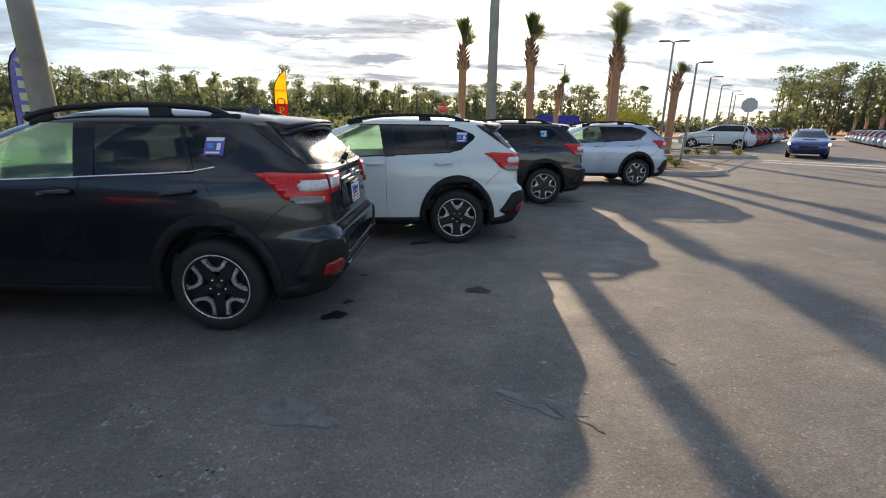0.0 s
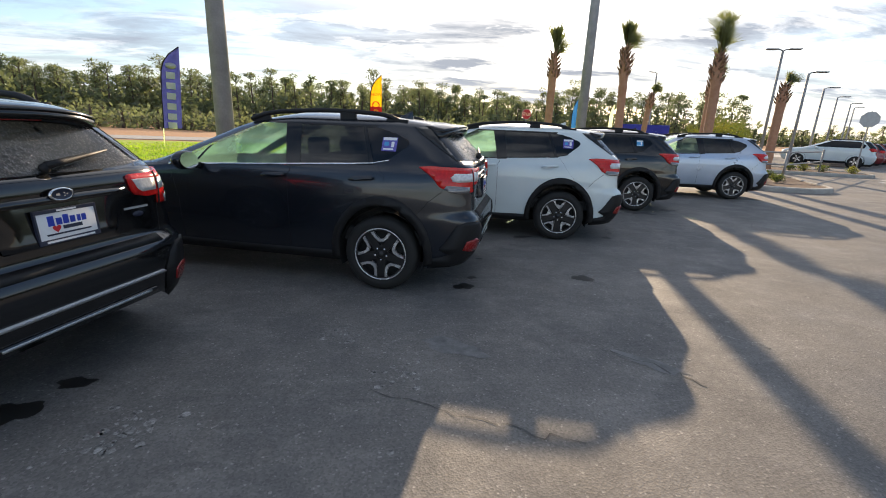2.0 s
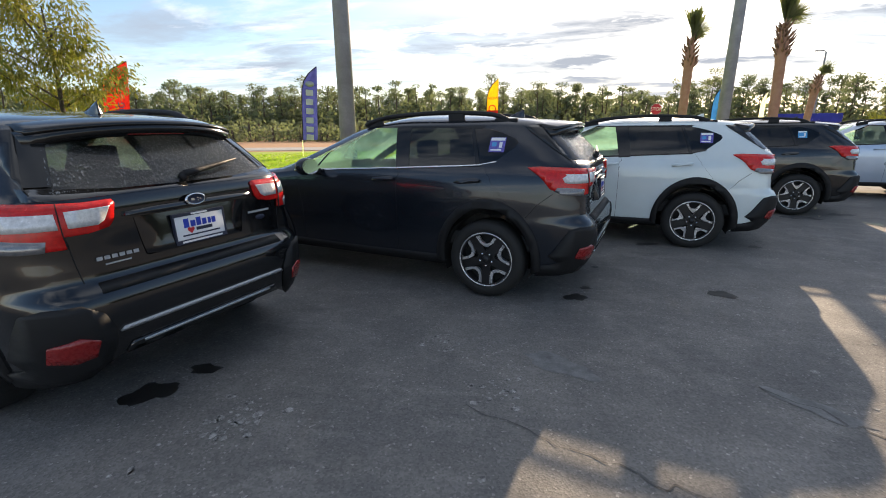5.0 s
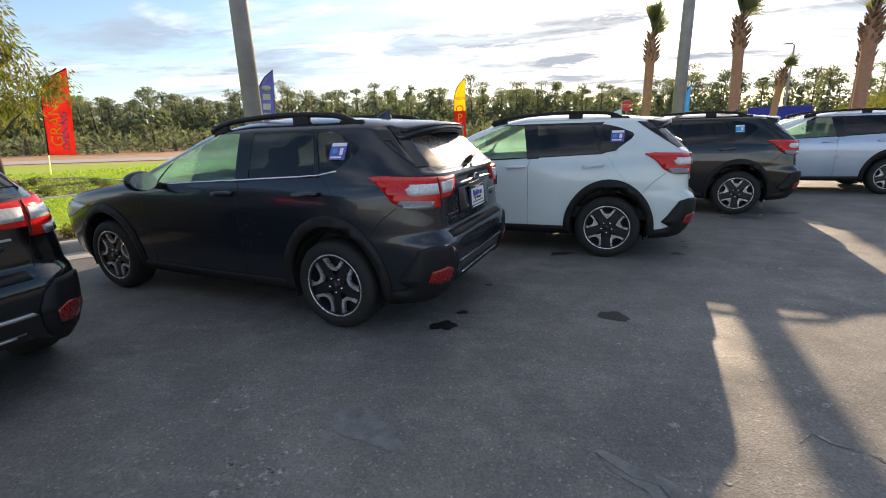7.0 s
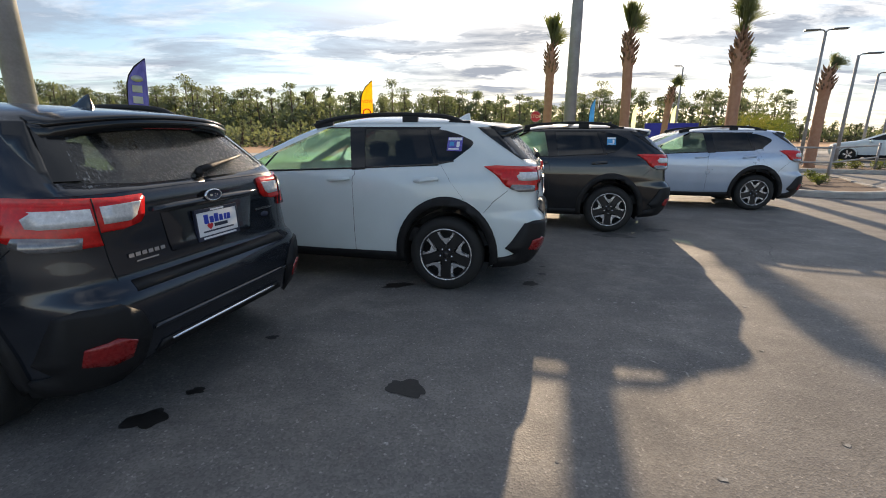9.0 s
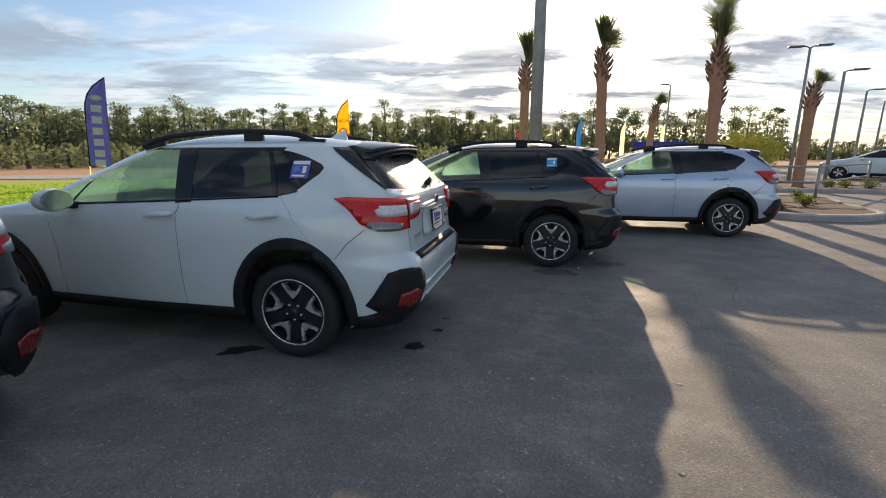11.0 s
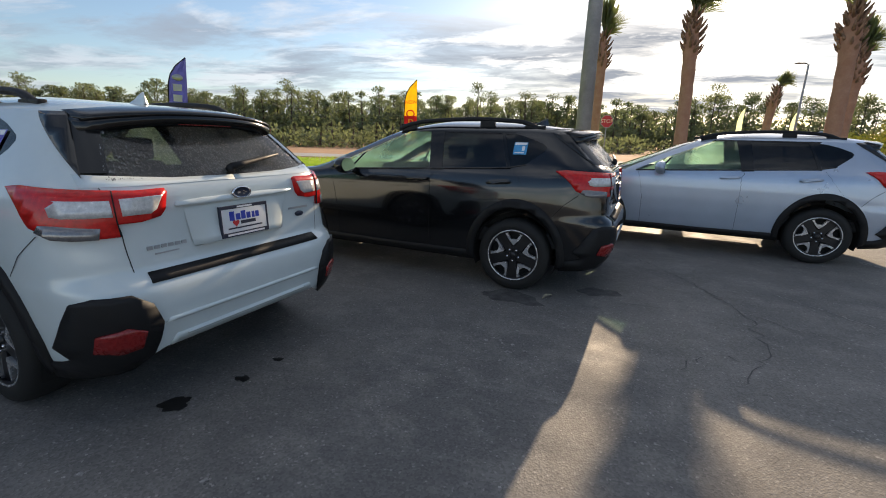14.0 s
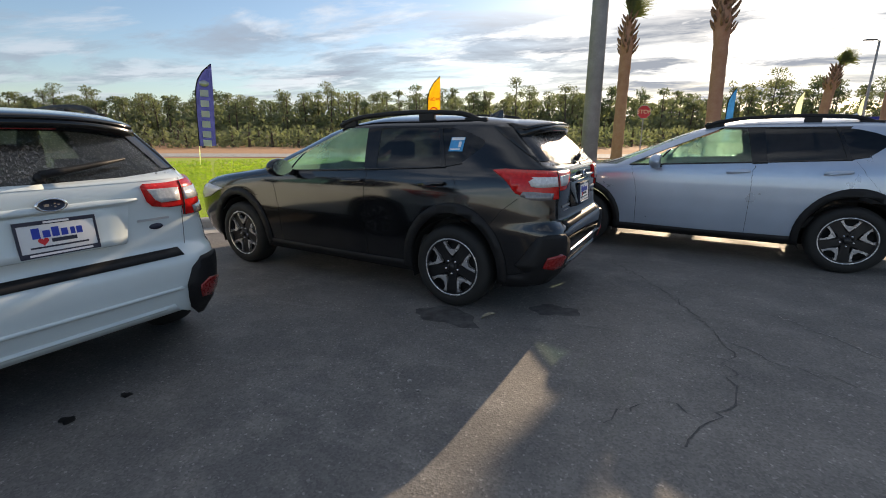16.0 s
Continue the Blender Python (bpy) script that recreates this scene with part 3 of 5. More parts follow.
def crossover(style="split", paint=PAINT_WHITE, chrome_belt=False, pad=False):
    sh = CROSS
    car = thing("crossover_car", Matrix(), "", "car")
    body = part("body", lower_body(sh), paint, car)
    part("roof", ring_grid(sh, 1.432, 1.555, 14, cap=True), paint, car)

    # pillars and quarter panels, belt to roof
    def two(name, poly, mat, off=0.0, thick=0.0, label="", smooth=0, **kw):
        pts = poly if callable(poly) else sidepoly(sh, poly, smooth)
        return [part(name, shell_patch(sh, pts, off, thick, mirror=s, **kw), mat, car, label) for s in (False, True)]
    edge_r = lambda z: sh.back(.70 - (z - 1.06) * .40, z)
    quarter = [sh.side(x, z) for x, z in dense([(.12, 1.436), (.14, 1.418), (.05, 1.40), (-.07, 1.36), (-.19, 1.30), (-.21, 1.27), (-.19, 1.225), (-.05, 1.10), (.085, 1.057), (.085, 1.046), (-.05, 1.046)], .04, False)]
    quarter += [sh.side(x, 1.055) for x in (-.15, -.25, -.35, -.42)] + [edge_r(1.058 + i * .0378) for i in range(11)] + [sh.side(x, 1.436) for x in (-.25, -.12, 0)]
    for s in (False, True):
        part("quarter_panel", shell_patch(sh, quarter, mirror=s, dz=.03), paint, car)
    two("front_pillar", [(2.30, .998), (2.16, .998), (1.28, 1.41), (1.20, 1.436), (1.38, 1.436), (1.50, 1.39)], paint, .002)
    two("window_trim", [(1.26, 1.436), (1.14, 1.418), (.30, 1.416), (.13, 1.405), (.10, 1.436)], GLOSS_BLACK, .001)
    two("door_pillar", [(.985, 1.42), (.83, 1.42), (.77, 1.02), (.905, 1.015)], GLOSS_BLACK, .002)
    two("window_divider", [(.235, 1.415), (.20, 1.41), (.085, 1.055), (.125, 1.055)], GLOSS_BLACK, .003)
    two("belt_strip", [(2.14, .992), (2.14, 1.008), (1.0, 1.034), (.3, 1.056), (.10, 1.066), (-.05, 1.096), (-.055, 1.088), (.10, 1.056), (.3, 1.044), (1.0, 1.022)], CHROME if chrome_belt else GLOSS_BLACK, .006, .008, "chrome strip" if chrome_belt else "")
    two("front_side_window", [(2.08, 1.008), (1.98, 1.05), (1.2, 1.425), (.97, 1.425), (.89, 1.03)], GLASS_CLEAR, -.002)
    two("corner_divider", [(1.86, 1.012), (1.83, 1.012), (1.70, 1.19), (1.74, 1.17)], GLOSS_BLACK, .003)
    two("rear_side_window", [(.84, 1.425), (.21, 1.42), (.06, 1.055), (.785, 1.03)], GLASS_DARK, -.002)
    two("quarter_window", [(.225, 1.42), (.14, 1.418), (.05, 1.40), (-.07, 1.36), (-.19, 1.30), (-.21, 1.27), (-.19, 1.225), (-.05, 1.10), (.085, 1.058)], GLASS_DARK, -.001)
    rear = [sh.back(y, 1.062) for y in (-.70, -.5, -.25, 0, .25, .5, .70)]
    rear += [edge_r(1.07 + i * .0366) for i in range(1, 11)]
    full = [(360 - th, z) for th, z in rear[7:]][::-1]
    part("rear_window", shell_patch(sh, [p for p in rear[:7]][::-1] + full[::-1] + rear[7:][::-1], -.004), GLASS_RAIN, car, "rain-spotted rear window")
    # dark border printed round the rear glass
    inner = [sh.back(.70 - (z - 1.06) * .40 - .085, z) for z in [1.432 - i * .0312 for i in range(11)]]
    for s in (False, True):
        part("rear_window_border", shell_patch(sh, [edge_r(1.12 + i * .0312) for i in range(11)] + inner, .002, mirror=s), GLOSS_BLACK, car)
    ws = [(th, lift(2.3, 1.0)) for th in (0, 10, 20, 30, 35)] + [sh.side(x, z) for x, z in dense([(2.28, 1.0), (1.44, 1.40), (1.36, 1.436)], .06, False)] + [(th, lift(0, 1.436)) for th in (30, 15, 0)]
    part("windscreen", shell_patch(sh, ws, -.002, both=True), GLASS_CLEAR, car)

    # doors: gaps, handles, sills
    gaps = [[(.885, .30), (.885, 1.02)], [(2.02, .32), (2.03, .7), (2.10, .99)], [(.06, 1.05), (-.02, .95), (-.14, .82), (-.20, .74)], [(2.30, .76), (2.75, .80), (3.2, .80)], [(-.34, .70), (-.42, .79), (-.54, .875)]]
    for g in gaps:
        d = dense(g, .05, False)
        poly = [(x + .0018, z) for x, z in d] + [(x - .0018, z - .0022) for x, z in d][::-1]
        two("panel_gap", poly, SEAM, .0015)
    for x in (1.02, .18):
        two("handle_recess", chaikin([(x + .10, .955), (x + .10, .895), (x - .09, .91), (x - .09, .97)], 2), SEAM if paint in (PAINT_BLACK,) else paint, .002)
        two("door_handle", chaikin([(x + .115, .928), (x + .11, .95), (x - .10, .962), (x - .115, .945), (x - .10, .932), (x + .10, .918)], 2), paint, .038, .024, dth=2)
    two("sill_trim", [(.40, .252), (.40, .335), (1.3, .325), (2.27, .335), (2.27, .252)], PLASTIC, .012, .03, "black plastic sill")
    for cx in (0, WB):
        ring = arc(cx, HUB, .402, 193, -13) + arc(cx, HUB, .472, -6, 186)
        two("wheel_arch_trim", [p for p in ring], PLASTIC, .016, .035, "black plastic wheel arch", dth=3)
    # rear corner guards, reflectors, bumper pad
    corner = [sh.side(-.42, .245), sh.side(-.44, .33), sh.side(-.54, .345), sh.side(-.62, .37)] + [sh.back(.845, .42), sh.back(.838, .56), sh.back(.825, .625), sh.back(.78, .645), sh.back(.66, .64), sh.back(.585, .59), sh.back(.545, .50), sh.back(.555, .42), sh.back(.575, .35), sh.back(.64, .285)]
    refl = [sh.back(.78, .415), sh.back(.78, .49), sh.back(.69, .51), sh.back(.62, .48), sh.back(.635, .405), sh.back(.70, .395)]
    for s in (False, True):
        part("bumper_corner", shell_patch(sh, corner, .014, .03, mirror=s), PLASTIC, car, "black plastic bumper corner")
        part("reflector", shell_patch(sh, refl, .022, .012, mirror=s), RED_REFLECTOR, car, "dark red bumper reflector")
    low = [sh.back(y, z) for y, z in dense([(-.50, .36), (.50, .36), (.47, .405), (-.47, .405)], .1)]
    part("lower_bumper", shell_patch(sh, low[::-1], .010, .02), PLASTIC if paint is not PAINT_WHITE else paint, car)
    lip = [sh.back(y, z) for y, z in dense([(-.42, .392), (.42, .392), (.42, .402), (-.42, .402)], .1)]
    part("lower_lip", shell_patch(sh, lip[::-1], .018, .02), paint if paint is PAINT_WHITE else CHROME, car)
    fold = [sh.back(y, z) for y, z in dense([(-.53, .487), (.53, .487), (.51, .503), (-.51, .503)], .1)]
    part("bumper_fold", shell_patch(sh, fold[::-1], .014, .02), paint, car)
    step = [sh.back(y, z) for y, z in dense([(-.56, .666), (.56, .666), (.55, .703), (-.55, .703)], .1)]
    part("bumper_pad", shell_patch(sh, step[::-1], .006, .012), PLASTIC, car, "black ribbed bumper pad")
    bmp = [sh.back(y, z) for y, z in dense([(-.60, .710), (.60, .710), (.60, .716), (-.60, .716)], .1)]
    part("panel_gap", shell_patch(sh, bmp[::-1], .0015), SEAM, car)
    for s in (False, True):
        g = [sh.back(.655, 1.06), sh.back(.645, .99), sh.back(.62, .88), sh.back(.60, .712), sh.back(.604, .712), sh.back(.624, .88), sh.back(.649, .99), sh.back(.659, 1.06)]
        part("panel_gap", shell_patch(sh, g, .0015, mirror=s), SEAM, car)

    # tail lamps
    lamp = [sh.side(-.325, 1.045), sh.side(-.42, .995), sh.side(-.52, .905), sh.side(-.62, .872)] + [sh.back(y, z) for y, z in ((.77, .865), (.63, .865), (.632, .915), (.54, .915), (.455, .93), (.43, .955), (.41, 1.025), (.42, 1.037), (.55, 1.035), (.66, 1.04))] + [sh.side(-.52, 1.05), sh.side(-.42, 1.055)]
    white = [sh.side(-.62, .950)] + [sh.back(y, z) for y, z in ((.78, .945), (.645, .945), (.645, 1.005), (.78, 1.005))] + [sh.side(-.63, 1.0), sh.side(-.60, .98)]
    inner_w = [sh.back(y, z) for y, z in ((.612, .945), (.50, .945), (.47, .96), (.435, 1.015), (.612, 1.01))]
    lower = [sh.side(-.55, .890), sh.side(-.62, .866)] + [sh.back(y, z) for y, z in ((.77, .862), (.70, .862), (.69, .905))] + [sh.side(-.64, .918), sh.side(-.57, .918)]
    for s in (False, True):
        t = part("tail_lamp", shell_patch(sh, lamp, .016, .03, mirror=s, dth=2), RED_LENS, car, "red and clear tail lamp")
        part("reversing_lens", shell_patch(sh, white, .019, .01, mirror=s, dth=2), CLEAR_LENS, t)
        part("inner_lens", shell_patch(sh, inner_w, .019, .01, mirror=s, dth=2), CLEAR_LENS, t)
        part("lower_lens", shell_patch(sh, lower, .019, .01, mirror=s, dth=2), SMOKE_LENS, t)
        split = [sh.back(y, z) for y, z in ((.630, .867), (.626, .867), (.626, 1.036), (.630, 1.036))]
        part("lamp_gap", shell_patch(sh, split, .0205, .01, mirror=s), SEAM, t)
    head = [sh.side(x, z) for x, z in ((2.93, .80), (3.22, .83), (3.38, .80), (3.46, .72), (3.40, .66), (3.2, .70))]
    for s in (False, True):
        part("headlight", shell_patch(sh, head, .008, .02, mirror=s), CLEAR_LENS, car)

    for s in (False, True):
        band = [sh.back(y, z) for y, z in dense([(.0, 1.055), (.35, 1.055), (.71, 1.055), (.70, 1.115), (.35, 1.085), (.0, 1.080)], .1)]
        part("hatch_shoulder", shell_patch(sh, band, .003, .006, mirror=s), paint, car)
    # hatch: plate in its recess, badge, wiper, spoiler
    # panel frame: x across to the viewer's right, y out of the hatch, z up
    face = lambda y, z, off: Matrix.Translation(sh.out(*sh.back(y, z), off)) @ Euler((radians(3), 0, radians(90))).to_matrix().to_4x4()
    bm = bmesh.new()
    rows = []
    for k in range(7):
        u = k / 6
        half, z = .30 + .035 * u, .775 + .175 * u
        rows.append([bm.verts.new(sh.out(*sh.back(half * (2 * q / 12 - 1), z), (.040 - .036 * u) * (1 if 0 < q < 12 else .1) + .002)) for q in range(13)])
    rows.insert(0, [bm.verts.new(sh.out(*sh.back(.29 * (2 * q / 12 - 1), .768), .002)) for q in range(13)])
    for a, b in zip(rows, rows[1:]):
        for q in range(12):
            bm.faces.new((a[q], b[q], b[q + 1], a[q + 1]))
    bmesh.ops.recalc_face_normals(bm, faces=bm.faces)
    part("plate_recess", bm, paint, car)
    grip = [sh.back(y, z) for y, z in dense(chaikin([(-.38, .962), (.38, .955), (.37, .985), (-.37, .985)], 1), .08)]
    part("hatch_grip", shell_patch(sh, grip[::-1], .022, .03), paint, car)
    pl = part("number_plate", box(bmesh.new(), (-.152, -.004, -.077), (.152, .004, .077), .002), PLATE_WHITE, car, "white dealer plate with blue lettering bars")
    pl.matrix_local = face(0, .858, .034)
    for lo, hi in (((-.160, -.008, .068), (.160, .008, .086)), ((-.160, -.008, -.086), (.160, .008, -.062)), ((-.160, -.008, -.062), (-.150, .008, .068)), ((.150, -.008, -.062), (.160, .008, .068))):
        part("plate_frame", box(bmesh.new(), lo, hi, .002), INK_DARK, pl, smooth=False)
    text_bars(pl, INK_BLUE, Matrix.Translation((0, .005, 0)), [(-.085, .028, .03, .05), (-.045, .022, .028, .034), (-.01, .028, .028, .046), (.025, .022, .026, .034), (.058, .022, .018, .034), (.085, .022, .024, .034)])
    text_bars(pl, INK_DARK, Matrix.Translation((0, .005, 0)), [(.02, -.012, .10, .018), (0, -.040, .23, .008)])
    heart = [(.0013 * 16 * math.sin(q) ** 3, .0013 * (13 * math.cos(q) - 5 * math.cos(2 * q) - 2 * math.cos(3 * q) - math.cos(4 * q))) for q in (2 * math.pi * k / 24 for k in range(24))]
    part("plate_heart", prism(bmesh.new(), heart, .002), INK_RED, pl, "red heart", smooth=False).matrix_local = Matrix.Translation((.062, .0065, -.012))
    text_bars(pl, PLATE_WHITE, Matrix.Translation((0, .009, 0)), [(0, -.074, .25, .010), (.0, .077, .10, .009)])
    em = lathe(bmesh.new(), [(.001, .004), (.048, .004), (.054, .008), (.060, .006), (.062, -.004)], 28)
    bmesh.ops.scale(em, vec=(1, 1, .52), verts=em.verts)
    e = part("badge", em, INK_DARK, car, "oval badge")
    e.matrix_local = face(0, .990, .024)
    ring = bmesh.new()
    lathe(ring, [(.052, .008), (.060, .0095), (.064, .004)], 28)
    bmesh.ops.scale(ring, vec=(1, 1, .52), verts=ring.verts)
    part("badge_rim", ring, CHROME, e)
    text_bars(e, CHROME, Matrix.Translation((0, .006, 0)), [(-.02, .0, .02, .012), (.012, .006, .008, .006), (.026, .0, .008, .006), (.012, -.008, .008, .006)])
    text_bars(car, CHROME if paint is not PAINT_WHITE else SIGN_BACK, face(.42, .80, .004), [(-.10 + .034 * i, 0, .026, .018) for i in range(6)] + [(-.02, -.032, .12, .007)], "name_badge")
    text_bars(car, CHROME if paint is not PAINT_WHITE else SIGN_BACK, face(-.45, .865, .004), [(0, 0, .17, .013)], "model_badge")
    dec = bmesh.new()
    lathe(dec, [(.001, .003), (.036, .003), (.038, -.002)], 20)
    bmesh.ops.scale(dec, vec=(1, 1, .45), verts=dec.verts)
    part("trim_badge", dec, INK_DARK, car).matrix_local = face(-.46, .828, .003)
    bm = tube(bmesh.new(), [sh.out(*sh.back(y, z), .030) for y, z in ((.0, 1.104), (-.10, 1.120), (-.25, 1.145), (-.40, 1.170))], [.021, .018, .014, .006], 8)
    bmesh.ops.create_uvsphere(bm, u_segments=10, v_segments=6, radius=.026, matrix=Matrix.Translation(sh.out(*sh.back(.0, 1.104), .014)))
    part("rear_wiper", bm, PLASTIC, car)
    # spoiler: a slab with a turned-down edge
    bm = bmesh.new()
    rows = []
    for i in range(25):
        y = -.56 + 1.12 * i / 24
        k = 1 - (abs(y) / .60) ** 4
        zt = 1.524 - .045 * (abs(y) / .56) ** 2.4
        back = -.60 + .12 * (abs(y) / .56) ** 3
        rows.append([bm.verts.new(p) for p in ((-.18 + .06 * (y / .56) ** 2, y, zt + .012), (-.36, y, zt + .004), (back + .03, y, zt - .018), (back, y, zt - .032), (back + .012, y, zt - .048), (-.42, y, zt - .055))])
    for a, b in zip(rows, rows[1:]):
        for k in range(5):
            bm.faces.new((a[k], a[k + 1], b[k + 1], b[k]))
    bm.faces.new(rows[0])
    bm.faces.new(rows[-1][::-1])
    bmesh.ops.recalc_face_normals(bm, faces=bm.faces)
    sp = part("spoiler", bm, GLOSS_BLACK, car, "gloss black roof spoiler")
    bm = bmesh.new()
    rows = []
    for i in range(25):
        y = -.575 + 1.15 * i / 24
        q = abs(y) / .575
        zt = 1.512 - .050 * q ** 2.4
        back = -.592 + .135 * q ** 3
        rows.append([bm.verts.new(p) for p in ((back + .10, y, zt - .012), (back + .02, y, zt - .022), (back - .004, y, zt - .036), (back + .004, y, zt - .072 - .03 * q ** 6), (back + .05, y, zt - .088 - .05 * q ** 6), (back + .13, y, zt - .08))])
    for a, b in zip(rows, rows[1:]):
        for k in range(5):
            bm.faces.new((a[k], a[k + 1], b[k + 1], b[k]))
    bm.faces.new(rows[0])
    bm.faces.new(rows[-1][::-1])
    bmesh.ops.recalc_face_normals(bm, faces=bm.faces)
    part("spoiler_edge", bm, GLOSS_BLACK, car, "gloss black spoiler edge")
    part("brake_light", box(bmesh.new(), (-.012, -.16, -.009), (.012, .16, .009), .004), RED_REFLECTOR, sp).matrix_local = Matrix.Translation((-.566, 0, 1.440))
    for s in (False, True):
        wing = [edge_r(1.10 + i * .0333) for i in range(11)] + [sh.side(x, 1.433) for x in (-.34, -.28, -.23)]
        a, b = wing[-1], wing[0]
        wing += [(a[0] + (b[0] - a[0]) * k / 8, a[1] + (b[1] - a[1]) * k / 8) for k in range(1, 8)]
        part("spoiler_wing", shell_patch(sh, wing, .006, .008, mirror=s), GLOSS_BLACK, car, "gloss black hatch pillar")
    # rain drops on the rear window and the hatch edge; refracted sky painted as grey
    rd = random.Random(12)
    bm = bmesh.new()
    for k in range(5200):
        y, z = rd.uniform(-.62, .62), 1.09 + .30 * rd.random() ** 1.2
        if abs(y) > .66 - (z - 1.06) * .40 - .03 or rd.random() > .35 + .65 * (math.sin(y * 9 + 2) * .5 + .5):
            continue
        th, zz = sh.back(y, z)
        p, e = sh.out(th, zz, .001), rd.uniform(.0009, .0022)
        u = (sh.at(th, zz + .02) - sh.at(th, zz - .02)).normalized()
        w = (sh.at(th + 1, zz) - sh.at(th - 1, zz)).normalized()
        nrm = w.cross(u).normalized()
        stretch = rd.choice((1, 1.2, 2.0, 5.0))
        ring = [bm.verts.new(p + w * e * math.cos(q) + u * e * stretch * math.sin(q)) for q in (0, 1.05, 2.09, 3.14, 4.19, 5.24)]
        top = bm.verts.new(p + nrm * e * .8)
        for q in range(6):
            bm.faces.new((ring[q], ring[(q + 1) % 6], top))
    tagged(part("rain_wetness", bm, WATER, car, "small rain drops, opaque grey for the sky light refracted in them"), kind="stuff")
    # fin antenna
    bm = bmesh.new()
    prof = [(.09, .0, .028), (.05, .022, .024), (.0, .050, .016), (-.05, .072, .007), (-.065, .070, .005), (-.075, .0, .026)]
    fr = [[bm.verts.new((x, y, z)) for y, z in ((-h, -.02), (-h * .5, zt * .75), (0, zt), (h * .5, zt * .75), (h, -.02))] for x, zt, h in prof]
    for a, b in zip(fr, fr[1:]):
        for k in range(4):
            bm.faces.new((a[k], b[k], b[k + 1], a[k + 1]))
    bmesh.ops.recalc_face_normals(bm, faces=bm.faces)
    part("antenna_fin", bm, paint, car).matrix_local = Matrix.Translation((.02, 0, 1.552))
    # roof rails
    for s in (1, -1):
        bm = bmesh.new()
        pts = []
        for i in range(25):
            u = i / 24
            x = -.12 + 1.52 * u
            h = max(0, min(1, u / .16, (1 - u) / .20))
            base = lift(0, 1.468) + .035 * math.sin(math.pi * min(1, u * 1.15))
            pts.append((x, s * (.552 + .012 * u), base + .070 * (1 - (1 - h) ** 2) - .022))
        tube(bm, pts, [.021 if 2 < i < 22 else .024 for i in range(25)], 10)
        rail = part("roof_rail", bm, PLASTIC, car, "black raised roof rail")
        for x, l in ((-.05, .10), (.42, .075), (1.30, .09)):
            part("rail_foot", box(bmesh.new(), (x - l, s * .555 - .020, 1.46), (x + l, s * .555 + .020, 1.578 if abs(x - .42) < .1 else 1.535), .010), PLASTIC, rail, smooth=False)
        # mirrors
        bm = bmesh.new()
        bmesh.ops.create_uvsphere(bm, u_segments=20, v_segments=12, radius=1, matrix=Matrix.LocRotScale((1.83, s * 1.0, 1.10), None, (.085, .13, .085)))
        for v in bm.verts:
            if v.co.x < 1.79:
                v.co.x = 1.79
        mi = part("door_mirror", bm, paint, car)
        bm = bmesh.new()
        bmesh.ops.create_circle(bm, cap_ends=True, segments=20, radius=1, matrix=Matrix.LocRotScale((1.775, s * 1.0, 1.10), Euler((0, radians(-79), 0)), (.074, .112, 1)))
        part("mirror_glass", bm, CHROME, mi)
        part("mirror_arm", box(bmesh.new(), (1.78, min(s * .80, s * .90), 1.025), (1.87, max(s * .80, s * .90), 1.075), .01), PLASTIC, mi)
        for cx in (0, WB):
            front = Matrix.Translation((cx, s * .878, HUB)) @ (Matrix() if s > 0 else Matrix.Rotation(math.pi, 4, "Z"))
            wheel(car, front, style)
            bm = bmesh.new()
            pts = arc(cx, HUB, .40, 200, -20, 20)
            a = [bm.verts.new((x, s * .86, z)) for x, z in pts]
            b = [bm.verts.new((x, s * .55, z)) for x, z in pts]
            for k in range(len(pts) - 1):
                bm.faces.new((a[k], a[k + 1], b[k + 1], b[k]))
            bm.faces.new(b)
            part("wheel_liner", bm, SEAM, car)
        # front seats
        for x in (.95,):
            seat = part("front_seat", box(bmesh.new(), (x, s * .38 - .25, .55), (x + .52, s * .38 + .25, .72), .05), FABRIC, car)
            part("seat_back", box(bmesh.new(), (x - .16, s * .38 - .24, .62), (x + .06, s * .38 + .24, 1.16), .06), FABRIC, seat)
            part("headrest", box(bmesh.new(), (x - .20, s * .38 - .13, 1.17), (x - .08, s * .38 + .13, 1.34), .04), FABRIC, seat)
    bench = part("rear_seat", box(bmesh.new(), (.05, -.66, .55), (.55, .66, .74), .05), FABRIC, car)
    part("seat_back", box(bmesh.new(), (-.08, -.64, .65), (.10, .64, 1.12), .06), FABRIC, bench)
    for y in (-.42, .42):
        part("headrest", box(bmesh.new(), (-.10, y - .12, 1.12), (.02, y + .12, 1.26), .04), FABRIC, bench)
    dash = part("dashboard", box(bmesh.new(), (1.75, -.74, .62), (2.32, .74, .985), .05), FABRIC, car)
    bm = bmesh.new()
    rim = [(.18 * math.cos(radians(a)), .18 * math.sin(radians(a))) for a in range(0, 360, 20)]
    tube(bm, [(1.60 - .35 * z, .38 + y, .97 + z * .93) for y, z in rim + rim[:1]], .015, 8, cap=False)
    part("steering_wheel", bm, FABRIC, dash)
    part("underbody", box(bmesh.new(), (-.48, -.56, .275), (3.25, .56, .36), .04), SEAM, car)
    part("cabin_floor", box(bmesh.new(), (-.60, -.70, .42), (2.20, .76, .56), .02), FABRIC, car)
    return car


def set_paint(car, old, fresh):
    for o in car.children_recursive:
        if o.type == "MESH":
            for sl in o.material_slots:
                if sl.material is old:
                    sl.link = "OBJECT"
                    sl.material = fresh


